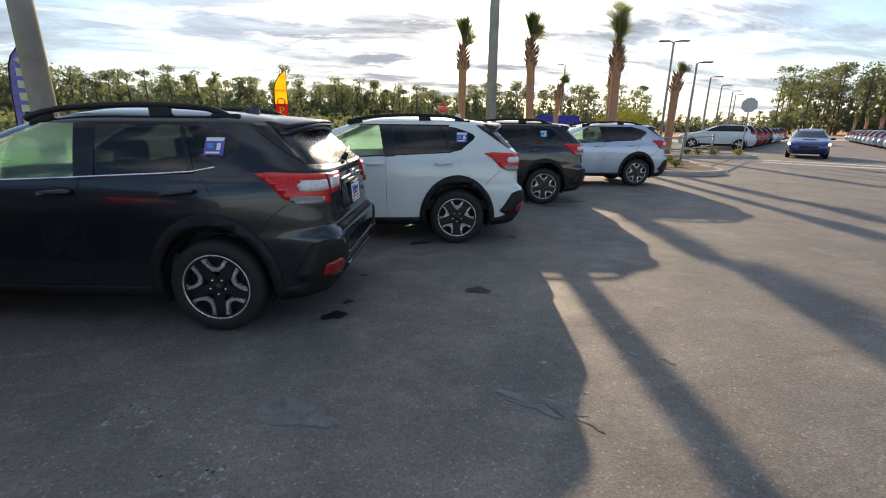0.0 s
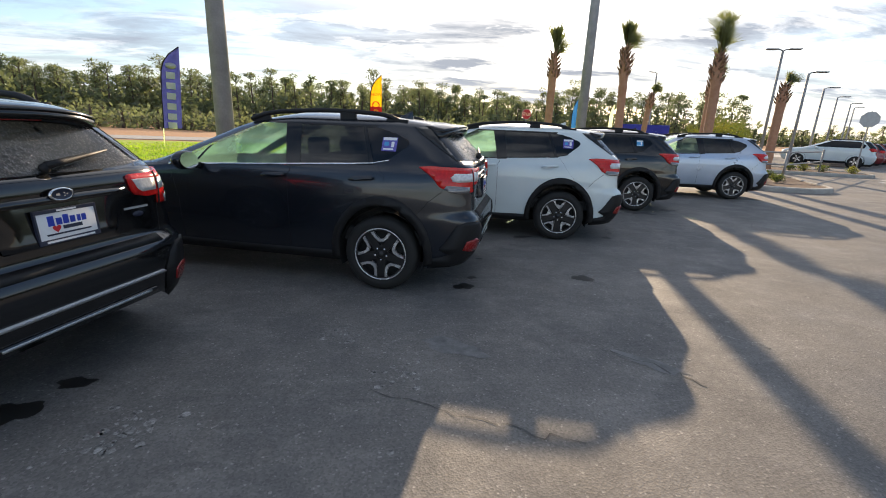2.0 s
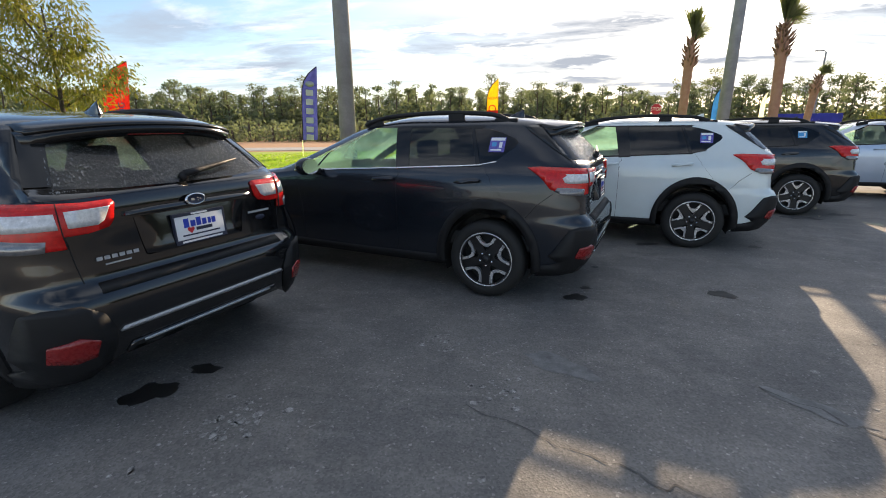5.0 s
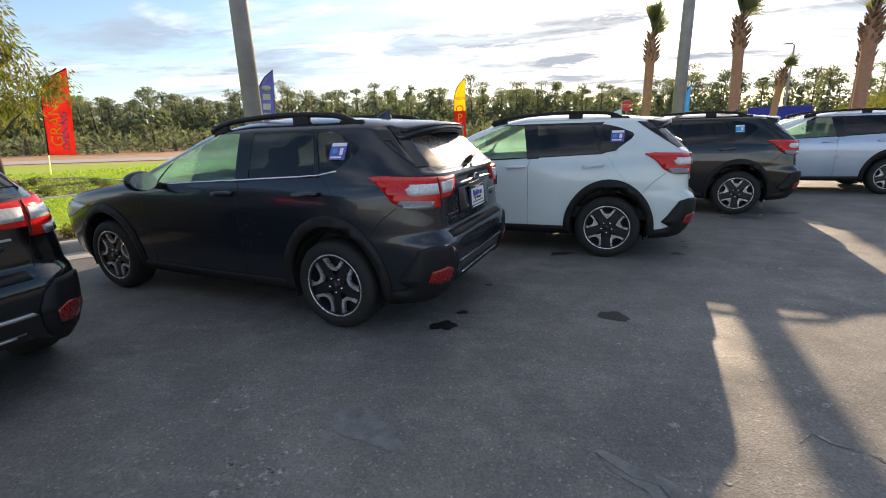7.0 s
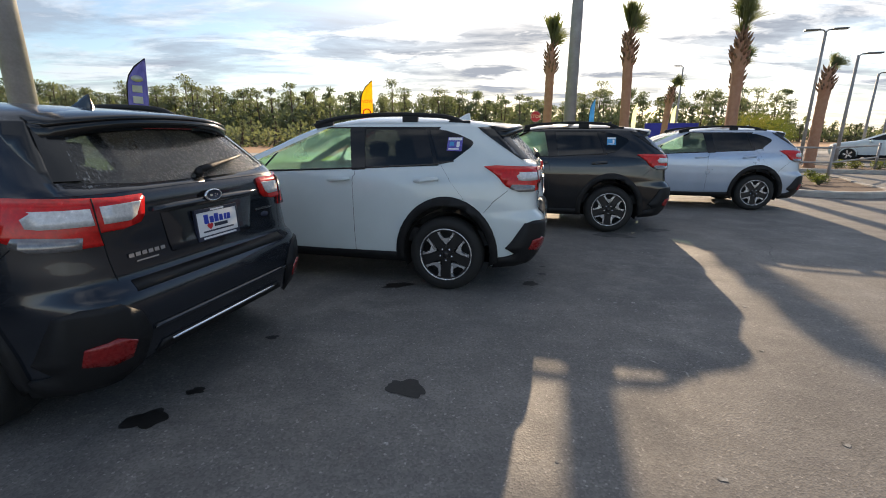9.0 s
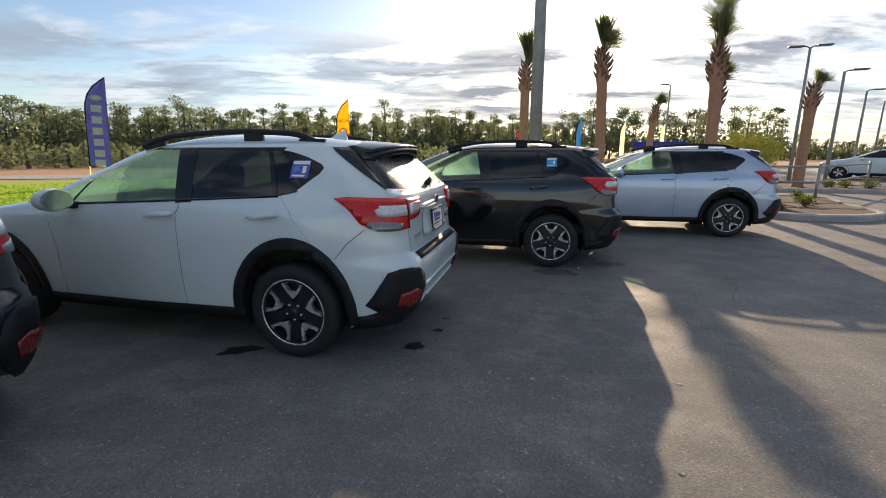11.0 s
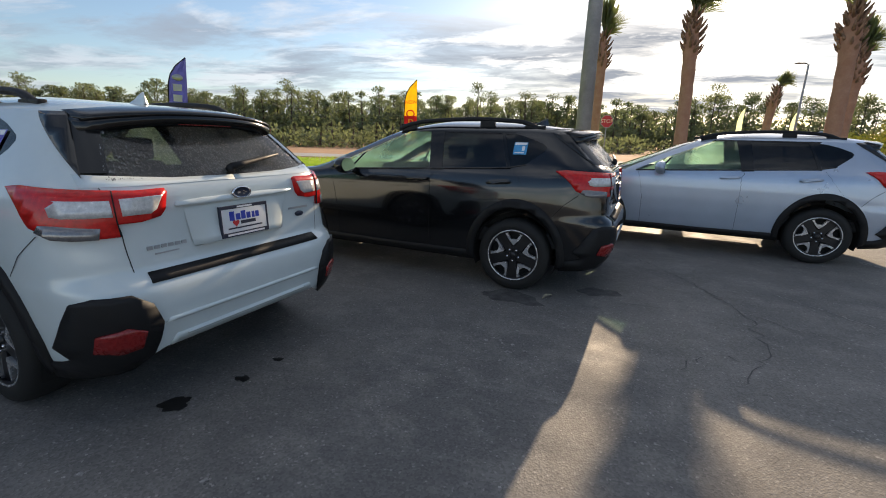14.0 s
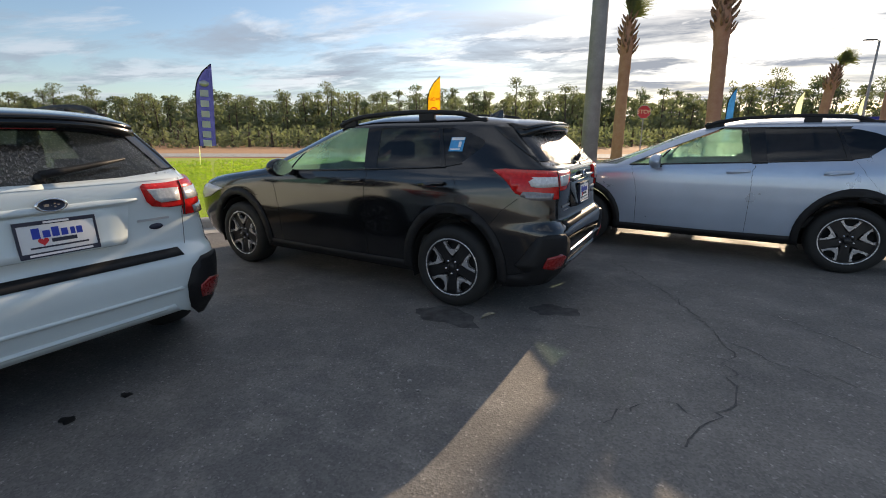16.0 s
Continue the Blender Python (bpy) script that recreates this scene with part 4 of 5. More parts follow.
def sticker(car, x, z, w, h, main):
    """A window sticker lying on the shell's left side."""
    sh = CROSS
    s = part("window_sticker", shell_patch(sh, sidepoly(sh, [(x + w / 2, z - h / 2), (x + w / 2, z + h / 2), (x - w / 2, z + h / 2), (x - w / 2, z - h / 2)][::-1]), .005), main, car, "printed blue window sticker")
    for k, (cx, cz, cw, ch, m) in enumerate(((0, .38, .9, .2, PLATE_WHITE), (.22, -.02, .2, .4, PLATE_WHITE), (-.2, .02, .3, .28, INK_CYAN), (-.05, -.36, .7, .1, PLATE_WHITE))):
        a, b = x - cx * w, z + cz * h
        part("sticker_print", shell_patch(sh, sidepoly(sh, [(a - cw * w / 2, b - ch * h / 2), (a - cw * w / 2, b + ch * h / 2), (a + cw * w / 2, b + ch * h / 2), (a + cw * w / 2, b - ch * h / 2)]), .0065), m, s)


def parked(x, y, heading):
    """Pose of a car from the middle of its left rear hub."""
    h = radians(heading)
    return pose(x + math.sin(h) * .87, y - math.cos(h) * .87, 0, 0, 0, heading)


SPLIT_CAR = crossover("split", PAINT_WHITE)
SPLIT_CAR.matrix_world = parked(2.298, 5.903, 166.2)
STAR_CAR = crossover("star", PAINT_GREY, chrome_belt=True)
STAR_CAR.matrix_world = parked(-.039, 3.85, 164.8)
black_car = copy_thing(SPLIT_CAR, parked(-2.57, 1.70, 165.0))
dark_car = copy_thing(SPLIT_CAR, parked(4.735, 8.459, 167.2))
silver_car = copy_thing(SPLIT_CAR, parked(8.323, 10.521, 167.0))
for c, p in ((black_car, PAINT_BLACK), (dark_car, PAINT_BLACK), (silver_car, PAINT_SILVER)):
    set_paint(c, PAINT_WHITE, p)
for o in black_car.children:
    if o.name.startswith(("lower_lip", "bumper_fold")):
        o.material_slots[0].link = "OBJECT"
        o.material_slots[0].material = SIGN_BACK
tagged(SPLIT_CAR, "white compact crossover with black cladding and rain-wet rear glass", "car", "crossovers parked in a row")
tagged(STAR_CAR, "dark grey compact crossover with chrome window strip, parked on asphalt", "car", "crossovers parked in a row")
tagged(black_car, "black compact crossover with rain-wet rear glass, parked on asphalt", "car", "crossovers parked in a row")
tagged(dark_car, "glossy black compact crossover with pale blue window sticker", "car", "crossovers parked in a row")
tagged(silver_car, "pale silver-blue compact crossover with black roof rails", "car", "crossovers parked in a row")
sticker(SPLIT_CAR, -.045, 1.255, .135, .14, INK_VIOLET)
sticker(STAR_CAR, -.035, 1.245, .135, .14, INK_VIOLET)
sticker(dark_car, .03, 1.255, .125, .13, INK_CYAN)


# ---- ground ----
def sheet(name, pts, z, mat, label, category="ground", kind="structure"):
    bm = bmesh.new()
    bm.faces.new([bm.verts.new((x, y, z)) for x, y in pts])
    bmesh.ops.recalc_face_normals(bm, faces=bm.faces)
    for f in bm.faces:
        if f.normal.z < 0:
            f.normal_flip()
    return tagged(mesh_object(name, bm, mat, False), label, category, kind=kind)


sheet("ground", [(-1500, -1500), (1500, -1500), (1500, 1500), (-1500, 1500)], -.004, FIELD, "dry tan grass field reaching the horizon")
sheet("pavement", [(-40, -60), (90, -60), (90, 60), (46, 60), (17, 27), (7.0, 17.05), (4.0, 14.15), (.3, 10.55), (-4.5, 5.8), (-16, -5.45), (-40, -29)], .0, ASPHALT, "worn grey asphalt of a car lot with stains")
# verge of mown grass, kerb along the front of the parked cars
KERB = [(-16, -5.5), (-4.5, 5.75), (.3, 10.5), (4.0, 14.1), (7.0, 17.0)]
verge = [(-16.1, -5.4), (-4.6, 5.85), (.2, 10.6), (3.9, 14.2), (6.9, 17.1), (17, 27), (24, 33.5), (6, 30.0), (-12.5, 26.5), (-23, 23.5), (-60, 15), (-60, -30)]
sheet("lawn", verge, .10, GRASS_SOIL, "bright green mown grass verge")
sheet("road", [(-300, -6), (-60, 19), (-24, 27), (-13, 29.5), (6, 33.5), (60, 44), (300, 80), (300, 88), (60, 50), (6, 39), (-14, 34.5), (-25, 32), (-60, 25), (-300, 0)], .03, CONCRETE, "pale grey road behind the verge", "road")


def kerb_run(pts, name="kerb"):
    bm = bmesh.new()
    rows = []
    for i, p in enumerate(pts):
        a, b = Vector(pts[max(0, i - 1)]), Vector(pts[min(len(pts) - 1, i + 1)])
        d = (b - a).normalized()
        n = Vector((-d.y, d.x))
        prof = ((0, -.02), (0, .105), (.012, .135), (.04, .15), (.15, .15), (.15, -.02))
        rows.append([bm.verts.new((p[0] + n.x * u, p[1] + n.y * u, z)) for u, z in prof])
    for a, b in zip(rows, rows[1:]):
        for k in range(5):
            bm.faces.new((a[k], b[k], b[k + 1], a[k + 1]))
    bmesh.ops.recalc_face_normals(bm, faces=bm.faces)
    return tagged(mesh_object(name, bm, CONCRETE, False), "grey cast concrete kerb along asphalt", "kerb", kind="structure")


kerb_run(dense(KERB, 1.5, False))
sheet("gutter", [(x + .32 * s, y - .32 * s) for s, row in ((0, KERB), (1, KERB[::-1])) for x, y in row], .006, CONCRETE, "pale concrete gutter strip at the kerb", "pavement")


# ---- foliage ----
def leaf_mesh(name, centres, normals, length, width, mat, droop=0.0):
    """Many small bent leaves in one mesh."""
    vs, fs = [], []
    for c, d in zip(centres, normals):
        d = Vector(d)
        d = d.normalized() if d.length > 1e-4 else Vector((0, 0, 1))
        side = d.cross(Vector((random.uniform(-1, 1), random.uniform(-1, 1), random.uniform(-1, 1))))
        side = side.normalized() if side.length > 1e-4 else Vector((1, 0, 0))
        l, w = length * random.uniform(.6, 1.3), width * random.uniform(.6, 1.3)
        c = Vector(c)
        i = len(vs)
        tip = c + d * l - Vector((0, 0, droop * l))
        mid = c + d * l * .5
        vs += [c, mid + side * w * .5, tip, mid - side * w * .5]
        fs.append((i, i + 1, i + 2, i + 3))
    me = bpy.data.meshes.new(name)
    me.from_pydata([tuple(v) for v in vs], [], fs)
    me.materials.append(mat)
    return me


def blob_points(n, centre, rad):
    out = []
    for _ in range(n):
        v = Vector((random.gauss(0, 1), random.gauss(0, 1), random.gauss(0, 1))).normalized() * random.uniform(.35, 1.0)
        out.append((Vector(centre) + Vector((v.x * rad[0], v.y * rad[1], v.z * rad[2])), v))
    return out


def woods(name, line, rows, hmin, hmax, seed, label, mat=PINE, density=1.0, under=1):
    """A far belt of slash pines: bare poles and high uneven crowns, one mesh for trunks and one for leaves."""
    rng = random.Random(seed)
    random.seed(seed)
    bm = bmesh.new()
    cs, ns, us, un = [], [], [], []
    for a, b in zip(line, line[1:]):
        a, b = Vector(a), Vector(b)
        n = max(2, int((b - a).length / 2.3 * density))
        for k in range(n):
            for r in range(rows):
                d = (b - a).normalized()
                p = a.lerp(b, (k + rng.random()) / n) + Vector((-d.y, d.x)) * (r * 7 + rng.uniform(-3, 3))
                h = rng.uniform(hmin, hmax) * (1.12 if rng.random() < .2 else 1)
                lean = Vector((rng.uniform(-.5, .5), rng.uniform(-.5, .5), 0))
                tube(bm, [(p.x, p.y, 0), (p.x + lean.x * .5, p.y + lean.y * .5, h * .5), (p.x + lean.x, p.y + lean.y, h * .95)], [.20, .14, .05], 5, False)
                # flat-topped needle clumps at the ends of short limbs, the lower trunk bare
                for c in range(rng.randint(9, 14)):
                    zc = h * (1.0 - .36 * rng.random() ** 1.4)
                    ang, rad = rng.uniform(0, 6.28), rng.uniform(.15, 1.0) * h * .15 * (1.1 - .8 * max(0, zc / h - .84) / .16)
                    ctr = Vector((p.x + lean.x + math.cos(ang) * rad, p.y + lean.y + math.sin(ang) * rad, zc))
                    tube(bm, [(p.x + lean.x, p.y + lean.y, zc - h * .05), tuple(ctr)], [.05, .03], 4, False)
                    size = h * rng.uniform(.055, .105)
                    for q, v in blob_points(42, ctr, (size * 1.25, size * 1.25, size * .5)):
                        cs.append(q), ns.append(v + Vector((0, 0, .3)))
                for _ in range(under):   # lower trees and undergrowth
                    top = rng.uniform(.10, .56) * h
                    at = (p.x + rng.uniform(-3, 3), p.y + rng.uniform(-3, 3), top)
                    for q, v in blob_points(30, at, (2.1, 2.1, max(1.0, top * .4))):
                        us.append(q), un.append(v)
    holder = thing(name, Matrix(), label, "trees")
    holder["kind"] = "stuff"
    tagged(part("trunks", bm, BARK, holder, "bare grey-brown trunks"), kind="stuff")
    me = leaf_mesh("crowns", cs, ns, hmax * .034, hmax * .019, mat)
    low = new("undergrowth", leaf_mesh("undergrowth", us, un, .30 + .065 * hmax, .20 + .042 * hmax, mat))
    low.parent = holder
    tagged(low, "dense dark undergrowth", kind="stuff")
    o = new("crowns", me)
    o.parent = holder
    tagged(o, "dark green needle crowns", kind="stuff")
    return holder


woods("pine_woods", [(-152, 0), (-112, 48), (-70, 73), (-40, 81), (0, 88), (10, 90)], 4, 6.9, 9.4, 5, "far belt of tall dark green pines with bare trunks", under=7)
woods("pine_woods", [(10, 90), (22, 104), (40, 118)], 3, 6.5, 9.5, 9, "far lower belt of pines behind the road", under=6)
woods("pine_woods", [(38, 120), (60, 125), (92, 120)], 2, 9.5, 13.5, 6, "far thin belt of tall pines against the bright sky", density=.8, under=5)
woods("low_woods", [(90, 121), (101, 108), (111, 94)], 2, 3.6, 5.6, 11, "far low scrub and young trees beyond the lot", under=7)
woods("thicket", [(-93, 1), (-68, 31), (-42, 46), (-24, 51), (1, 57), (10, 62), (20, 74)], 2, 1.9, 3.0, 12, "dense low green thicket in front of the pine woods", under=6)
woods("mixed_woods", [(110, 95), (117, 85), (132, 55), (140, 5)], 4, 11, 15.5, 7, "tall mixed woods behind the far car lot", density=.9, under=3)


def broad_tree(name, x, y, h, spread, mat, seed, label, leaves=2600, trunk_h=.35):
    random.seed(seed)
    t = thing(name, pose(x, y, 0), label, "tree")
    bm = bmesh.new()
    tube(bm, [(0, 0, -.05), (.05, 0, h * .2), (.1, .05, h * .45), (.05, .08, h * .8)], [h * .016, h * .013, h * .009, h * .003], 9)
    limbs = []
    for k in range(13):
        a, z0 = 2.4 * k, h * (trunk_h + .5 * k / 13)
        r = spread * (1 - .5 * k / 13) * random.uniform(.7, 1.0)
        tip = Vector((math.cos(a) * r, math.sin(a) * r, z0 + h * random.uniform(.10, .20)))
        mid = Vector((math.cos(a) * r * .5, math.sin(a) * r * .5, z0 + h * .09))
        tube(bm, [(.07, .04, z0), mid, tip], [h * .006, h * .004, h * .0015], 6)
        limbs.append((mid, tip))
    part("trunk", bm, BARK, t)
    cs, ns = [], []
    for _ in range(leaves // 26):
        a, b = random.choice(limbs)
        c = a.lerp(b, random.uniform(.1, 1.15)) + Vector((random.gauss(0, .12), random.gauss(0, .12), random.gauss(.1, .18))) * spread * .8
        for q, v in blob_points(26, c, (spread * .16, spread * .16, spread * .10)):
            cs.append(q), ns.append(v + Vector((0, 0, -.5)))
    me = leaf_mesh("crown", cs, ns, .16, .05, mat, .2)
    o = new("crown", me)
    o.parent = t
    return t


broad_tree("young_tree", -14.6, 12.6, 6.4, 2.3, LEAF_YELLOW, 21, "young feathery cypress tree turning yellow-green, staked in mulch", 9000, .22)


def sabal(x, y, h, seed, fan=1.0, lean=(0, 0), r0=.20, label="newly planted cabbage palm with a trimmed tied-up crown"):
    """Cabbage palm: smooth brown lower trunk, boots above, a small tied bunch of fronds."""
    rng = random.Random(seed)
    t = thing("palm_tree", pose(x, y, 0), label, "palm tree", "newly planted palms")
    top = h
    spine = lambda u: Vector((lean[0] * u * u, lean[1] * u * u, top * u))
    bm = bmesh.new()
    n = 26
    rad = [r0 * float(np.interp(i / n, (0, .12, .5, .74, .84, .93, 1), (1.15, .97, .90, .93, 1.12, .72, .36))) * (1.0 + .035 * math.sin(i * 2.1 + seed)) for i in range(n + 1)]
    tube(bm, [spine(.86 * i / n) - Vector((0, 0, .1 if i == 0 else 0)) for i in range(n + 1)], rad, 14)
    part("trunk", bm, TRUNK, t, "brown fibrous trunk")
    for k in range(46):
        u = .66 + .19 * k / 46
        a = 2.4 * k + rng.uniform(-.3, .3)
        p = spine(u)
        d = Vector((math.cos(a), math.sin(a), 0))
        r = r0 * float(np.interp(u, (.64, .73, .79, .86), (.85, 1.0, .66, .30)))
        bm = bmesh.new()
        l = rng.uniform(.16, .34) * (h / 6)
        tube(bm, [p + d * r * .7, p + d * (r + l * .32) + Vector((0, 0, l * .5)), p + d * (r + l * .60) + Vector((0, 0, l))], [.045, .036, .014], 5)
        part("leaf_boot", bm, BOOT, t)
    # fronds: a stalk and a fan of narrow leaflets, as (lean, bearing, stalk, length, half spread, blunt)
    fronds = []
    if fan >= .9:      # untied: a tall loose brush
        for k in range(22):
            fronds.append((.04 + .24 * rng.random(), 2.4 * k, rng.uniform(.02, .23), rng.uniform(.09, .145), 52, .1))
    elif fan >= .5:    # tied: a blunt upright bundle, one fan let go to the side
        for k in range(9):
            fronds.append((.02 + .11 * rng.random(), 2.4 * k, rng.uniform(.03, .06), rng.uniform(.13, .165), 20, .9))
        for k in range(6):
            fronds.append((.45 + .35 * rng.random(), rng.uniform(-.5, .5), rng.uniform(.03, .07), rng.uniform(.09, .125), 52, .1))
    else:              # trimmed: a half-open fan nodding to the side
        for k in range(8):
            fronds.append((.25 + .65 * rng.random(), rng.uniform(-.5, .5), rng.uniform(.05, .09), rng.uniform(.08, .12), 60, .5))
    for k, (up, a, stalk, length, spread, blunt) in enumerate(fronds):
        base = spine(.80 + .05 * rng.random())
        d = Vector((math.cos(a) * up, math.sin(a) * up, 1)).normalized()
        hub = base + d * stalk * h
        bm = bmesh.new()
        tube(bm, [base, hub], [.022, .012], 4)
        side = d.cross(Vector((-math.sin(a + k), math.cos(a + k), .1))).normalized()
        flat = d.cross(side).normalized()
        n_leaf = 19
        for j in range(n_leaf):
            w = radians(spread) * (2 * j / (n_leaf - 1) - 1)
            e = (d * math.cos(w) + side * math.sin(w)).normalized()
            l = h * length * rng.uniform(.82, 1.1)
            sag = Vector((0, 0, -l * (.05 + .25 * rng.random() * (1 - blunt)) * abs(w)))
            q = hub + e * l * .5 + flat * .012 * (j % 2)
            tip = hub + e * l + sag
            sd = e.cross(flat).normalized() * (.013 + .006 * blunt)
            cut = sd * max(.12, blunt)
            bm.faces.new([bm.verts.new(c) for c in (hub, q + sd, tip + cut, tip - cut, q - sd)])
        part("frond", bm, FROND, t)
    return t


# palms beyond the row
sabal(6.7, 21.2, 5.75, 1, .55, (.0, 0), .19)
sabal(8.7, 18.05, 5.55, 2, .55, (-.22, 0), .175)
sabal(11.35, 16.3, 5.15, 3, 1.0, (-.15, 0), .175)
sabal(13.1, 19.2, 4.65, 4, .6, (.05, 0), .18)
sabal(18.0, 21.1, 4.75, 5, .4, (.05, 0), .21)
sabal(14.55, 27.2, 4.6, 6, .35, (.3, 0), .18)


# ---- poles, lamps ----
def big_pole(x, y, h, r):
    t = thing("lamp_pole", pose(x, y, 0), "tall tapered grey steel car-lot light pole", "light pole", "tall light poles")
    part("shaft", tube(bmesh.new(), [(0, 0, .0), (0, 0, h * .5), (0, 0, h)], [r, r * .86, r * .68], 16), GALV, t)
    part("base_plate", lathe(bmesh.new(), [(.001, .62), (r * 1.45, .62), (r * 1.55, .58), (r * 1.6, 0)], 24, "Z"), CONCRETE, t, "round concrete footing")
    part("lamp_head", box(bmesh.new(), (-.9, -.18, h - .08), (.9, .18, h + .04), .03), BRONZE, t)
    return t


big_pole(-2.78, 7.62, 9.5, .145)
big_pole(5.78, 14.6, 9.5, .165)


def lot_lamp(x, y, h, heads, yaw, tilt=0.0):
    t = thing("street_lamp", pose(x, y, 0, 0, 0, yaw), "slim grey lamp post with flat angled head", "street lamp", "row of lot lamps")
    part("pole", tube(bmesh.new(), [(0, 0, 0), (0, 0, h)], [.085, .06], 10), GALV, t)
    for s in heads:
        bm = tube(bmesh.new(), [(0, 0, h - .05), (.12 * s, 0, h + .04), (.3 * s, 0, h + .06)], .03, 8)
        arm = part("arm", bm, BRONZE, t)
        bm = box(bmesh.new(), (.25 if s > 0 else -.85, -.16, h + .03), (.85 if s > 0 else -.25, .16, h + .09), .02)
        part("lamp_head", bm, BRONZE, arm)
    return t


lot_lamp(20.5, 24.75, 6.25, (1, -1), -20)
for k, (x, y) in enumerate(((21.3, 23.6), (28.5, 30.1), (35.4, 36.0), (42.5, 41.7), (48.2, 46.8))):
    lot_lamp(x, y, 5.0 + .06 * k, (1,), -20)
lot_lamp(22.3, 41.0, 6.9, (-1,), 10)


# ---- flags ----
def feather_flag(x, y, h, w, yaw, mat, label, lean=0.0, hem=None):
    """A feather flag: curved pole and a cloth with a sickle top; its sleeve edge at x = -w / 2, cloth in the x-z plane."""
    t = thing("feather_flag", pose(x, y, .0, 0, lean, yaw), label, "flag", "feather flags")
    z0 = h * .22
    right = [(w / 2 - .0 * k, z0 + (h - z0) * k / 10) for k in range(11)]
    left = [(-w / 2 + w * .93 * (max(0, (k - 6.0) / 4.0) ** 2.6), z0 - .06 + (h - z0 + .06) * k / 10) for k in range(10)]
    hem_line = left + [(w / 2 - .02, h)]
    bm = bmesh.new()
    rows = []
    for (xl, zl), (xr, zr) in zip(left + [(w / 2 - .02, h)], right):
        rows.append([bm.verts.new((xl + (xr - xl) * j / 6, .02 * math.sin(j * 1.3 + zr * 2.0), zl + (zr - zl) * j / 6)) for j in range(7)])
    for a, b in zip(rows, rows[1:]):
        for j in range(6):
            bm.faces.new((a[j], a[j + 1], b[j + 1], b[j]))
    bmesh.ops.solidify(bm, geom=bm.faces[:], thickness=.004)
    cloth = part("cloth", bm, mat, t)
    part("hem", tube(bmesh.new(), [(a, 0, b) for a, b in hem_line], [.024] * len(hem_line), 5), SEAM, cloth, "dark pole sleeve")
    part("pole", tube(bmesh.new(), [(-w / 2, 0, 0), (-w / 2, 0, h * .12), (-w / 2, 0, h * .26)], [.022, .02, .018], 8), FLAG_WHITE, t)
    return t, cloth, z0


def white_blocks(cloth, zs, w, h, mat):
    """Brand lettering drawn as plain blocks."""
    for z in zs:
        bm = box(bmesh.new(), (-w / 2, -.030, z - h / 2), (w / 2, .030, z + h / 2), .02)
        part("block_mark", bm, mat, cloth, "white block", smooth=False)


f, cl, z0 = feather_flag(-10.36, 21.15, 4.36, .72, 24, FLAG_BLUE, "tall blue feather flag with white block marks", 3.5)
white_blocks(cl, [3.15, 2.72, 2.29, 1.86, 1.43, 1.05], .34, .27, FLAG_WHITE)
ov = lathe(bmesh.new(), [(.001, .034), (.2, .034), (.21, -.034), (.001, -.034)], 20)
bmesh.ops.scale(ov, vec=(1, 1, .6), verts=ov.verts)
part("oval_mark", ov, SIGN_BACK, cl).matrix_local = Matrix.Translation((.02, 0, 3.55))
f, cl, z0 = feather_flag(-1.8, 27.4, 4.2, .66, 5, FLAG_YELLOW, "yellow feather flag with a red lower half")
part("red_panel", box(bmesh.new(), (-.335, -.026, .95), (.335, .026, 2.45), .01), FLAG_RED, cl, "red cloth")
letters("NOW", .24, FLAG_RED, cl, Matrix.Translation((.03, -.035, 3.12)))
for k, ch in enumerate("OPEN"):
    letters(ch, .60, FLAG_RED if k == 0 else FLAG_YELLOW, cl, Matrix.Translation((0, -.035, 2.52 - .46 * k)))
f, cl, z0 = feather_flag(-16.65, 16.4, 4.2, .95, 24, FLAG_RED, "red feather flag with yellow and blue lettering, leaning", 6)
letters("GRAND", .58, FLAG_YELLOW, cl, Matrix.Translation((-.08, -.035, 2.25)) @ Matrix.Rotation(radians(-90), 4, "Y"))
letters("OPENING", .34, FLAG_LIGHTBLUE, cl, Matrix.Translation((.20, -.035, 1.85)) @ Matrix.Rotation(radians(-90), 4, "Y"))
for x, y, m in ((14.3, 38.7, FLAG_LIGHTBLUE), (19.5, 43.0, FLAG_WHITE), (24.0, 45.0, FLAG_WHITE)):
    feather_flag(x, y, 4.2, .42, 0, m, "far feather flag on a thin pole beside the road")


# ---- signs ----
def octagon_sign(x, y, h, yaw, front):
    t = thing("stop_sign", pose(x, y, 0, 0, 0, yaw), "red octagonal stop sign on a steel post" if front else "grey back of an octagonal stop sign on a post", "road sign")
    part("post", box(bmesh.new(), (-.03, .01, 0), (.03, .05, h), .005), GALV, t, smooth=False)
    oc = [(.38 * math.cos(radians(22.5 + 45 * k)), .38 * math.sin(radians(22.5 + 45 * k))) for k in range(8)]
    b = part("sign_plate", prism(bmesh.new(), oc, .006, Matrix.Translation((0, .008, h - .38))), SIGN_BACK, t, smooth=False)
    if front:
        part("sign_face", prism(bmesh.new(), [(x_ * .94, z_ * .94) for x_, z_ in oc], .004, Matrix.Translation((0, -.001, h - .38))), SIGN_RED, t, smooth=False)
        letters("STOP", .30, FLAG_WHITE, t, Matrix.Translation((0, -.008, h - .38)))
    return t


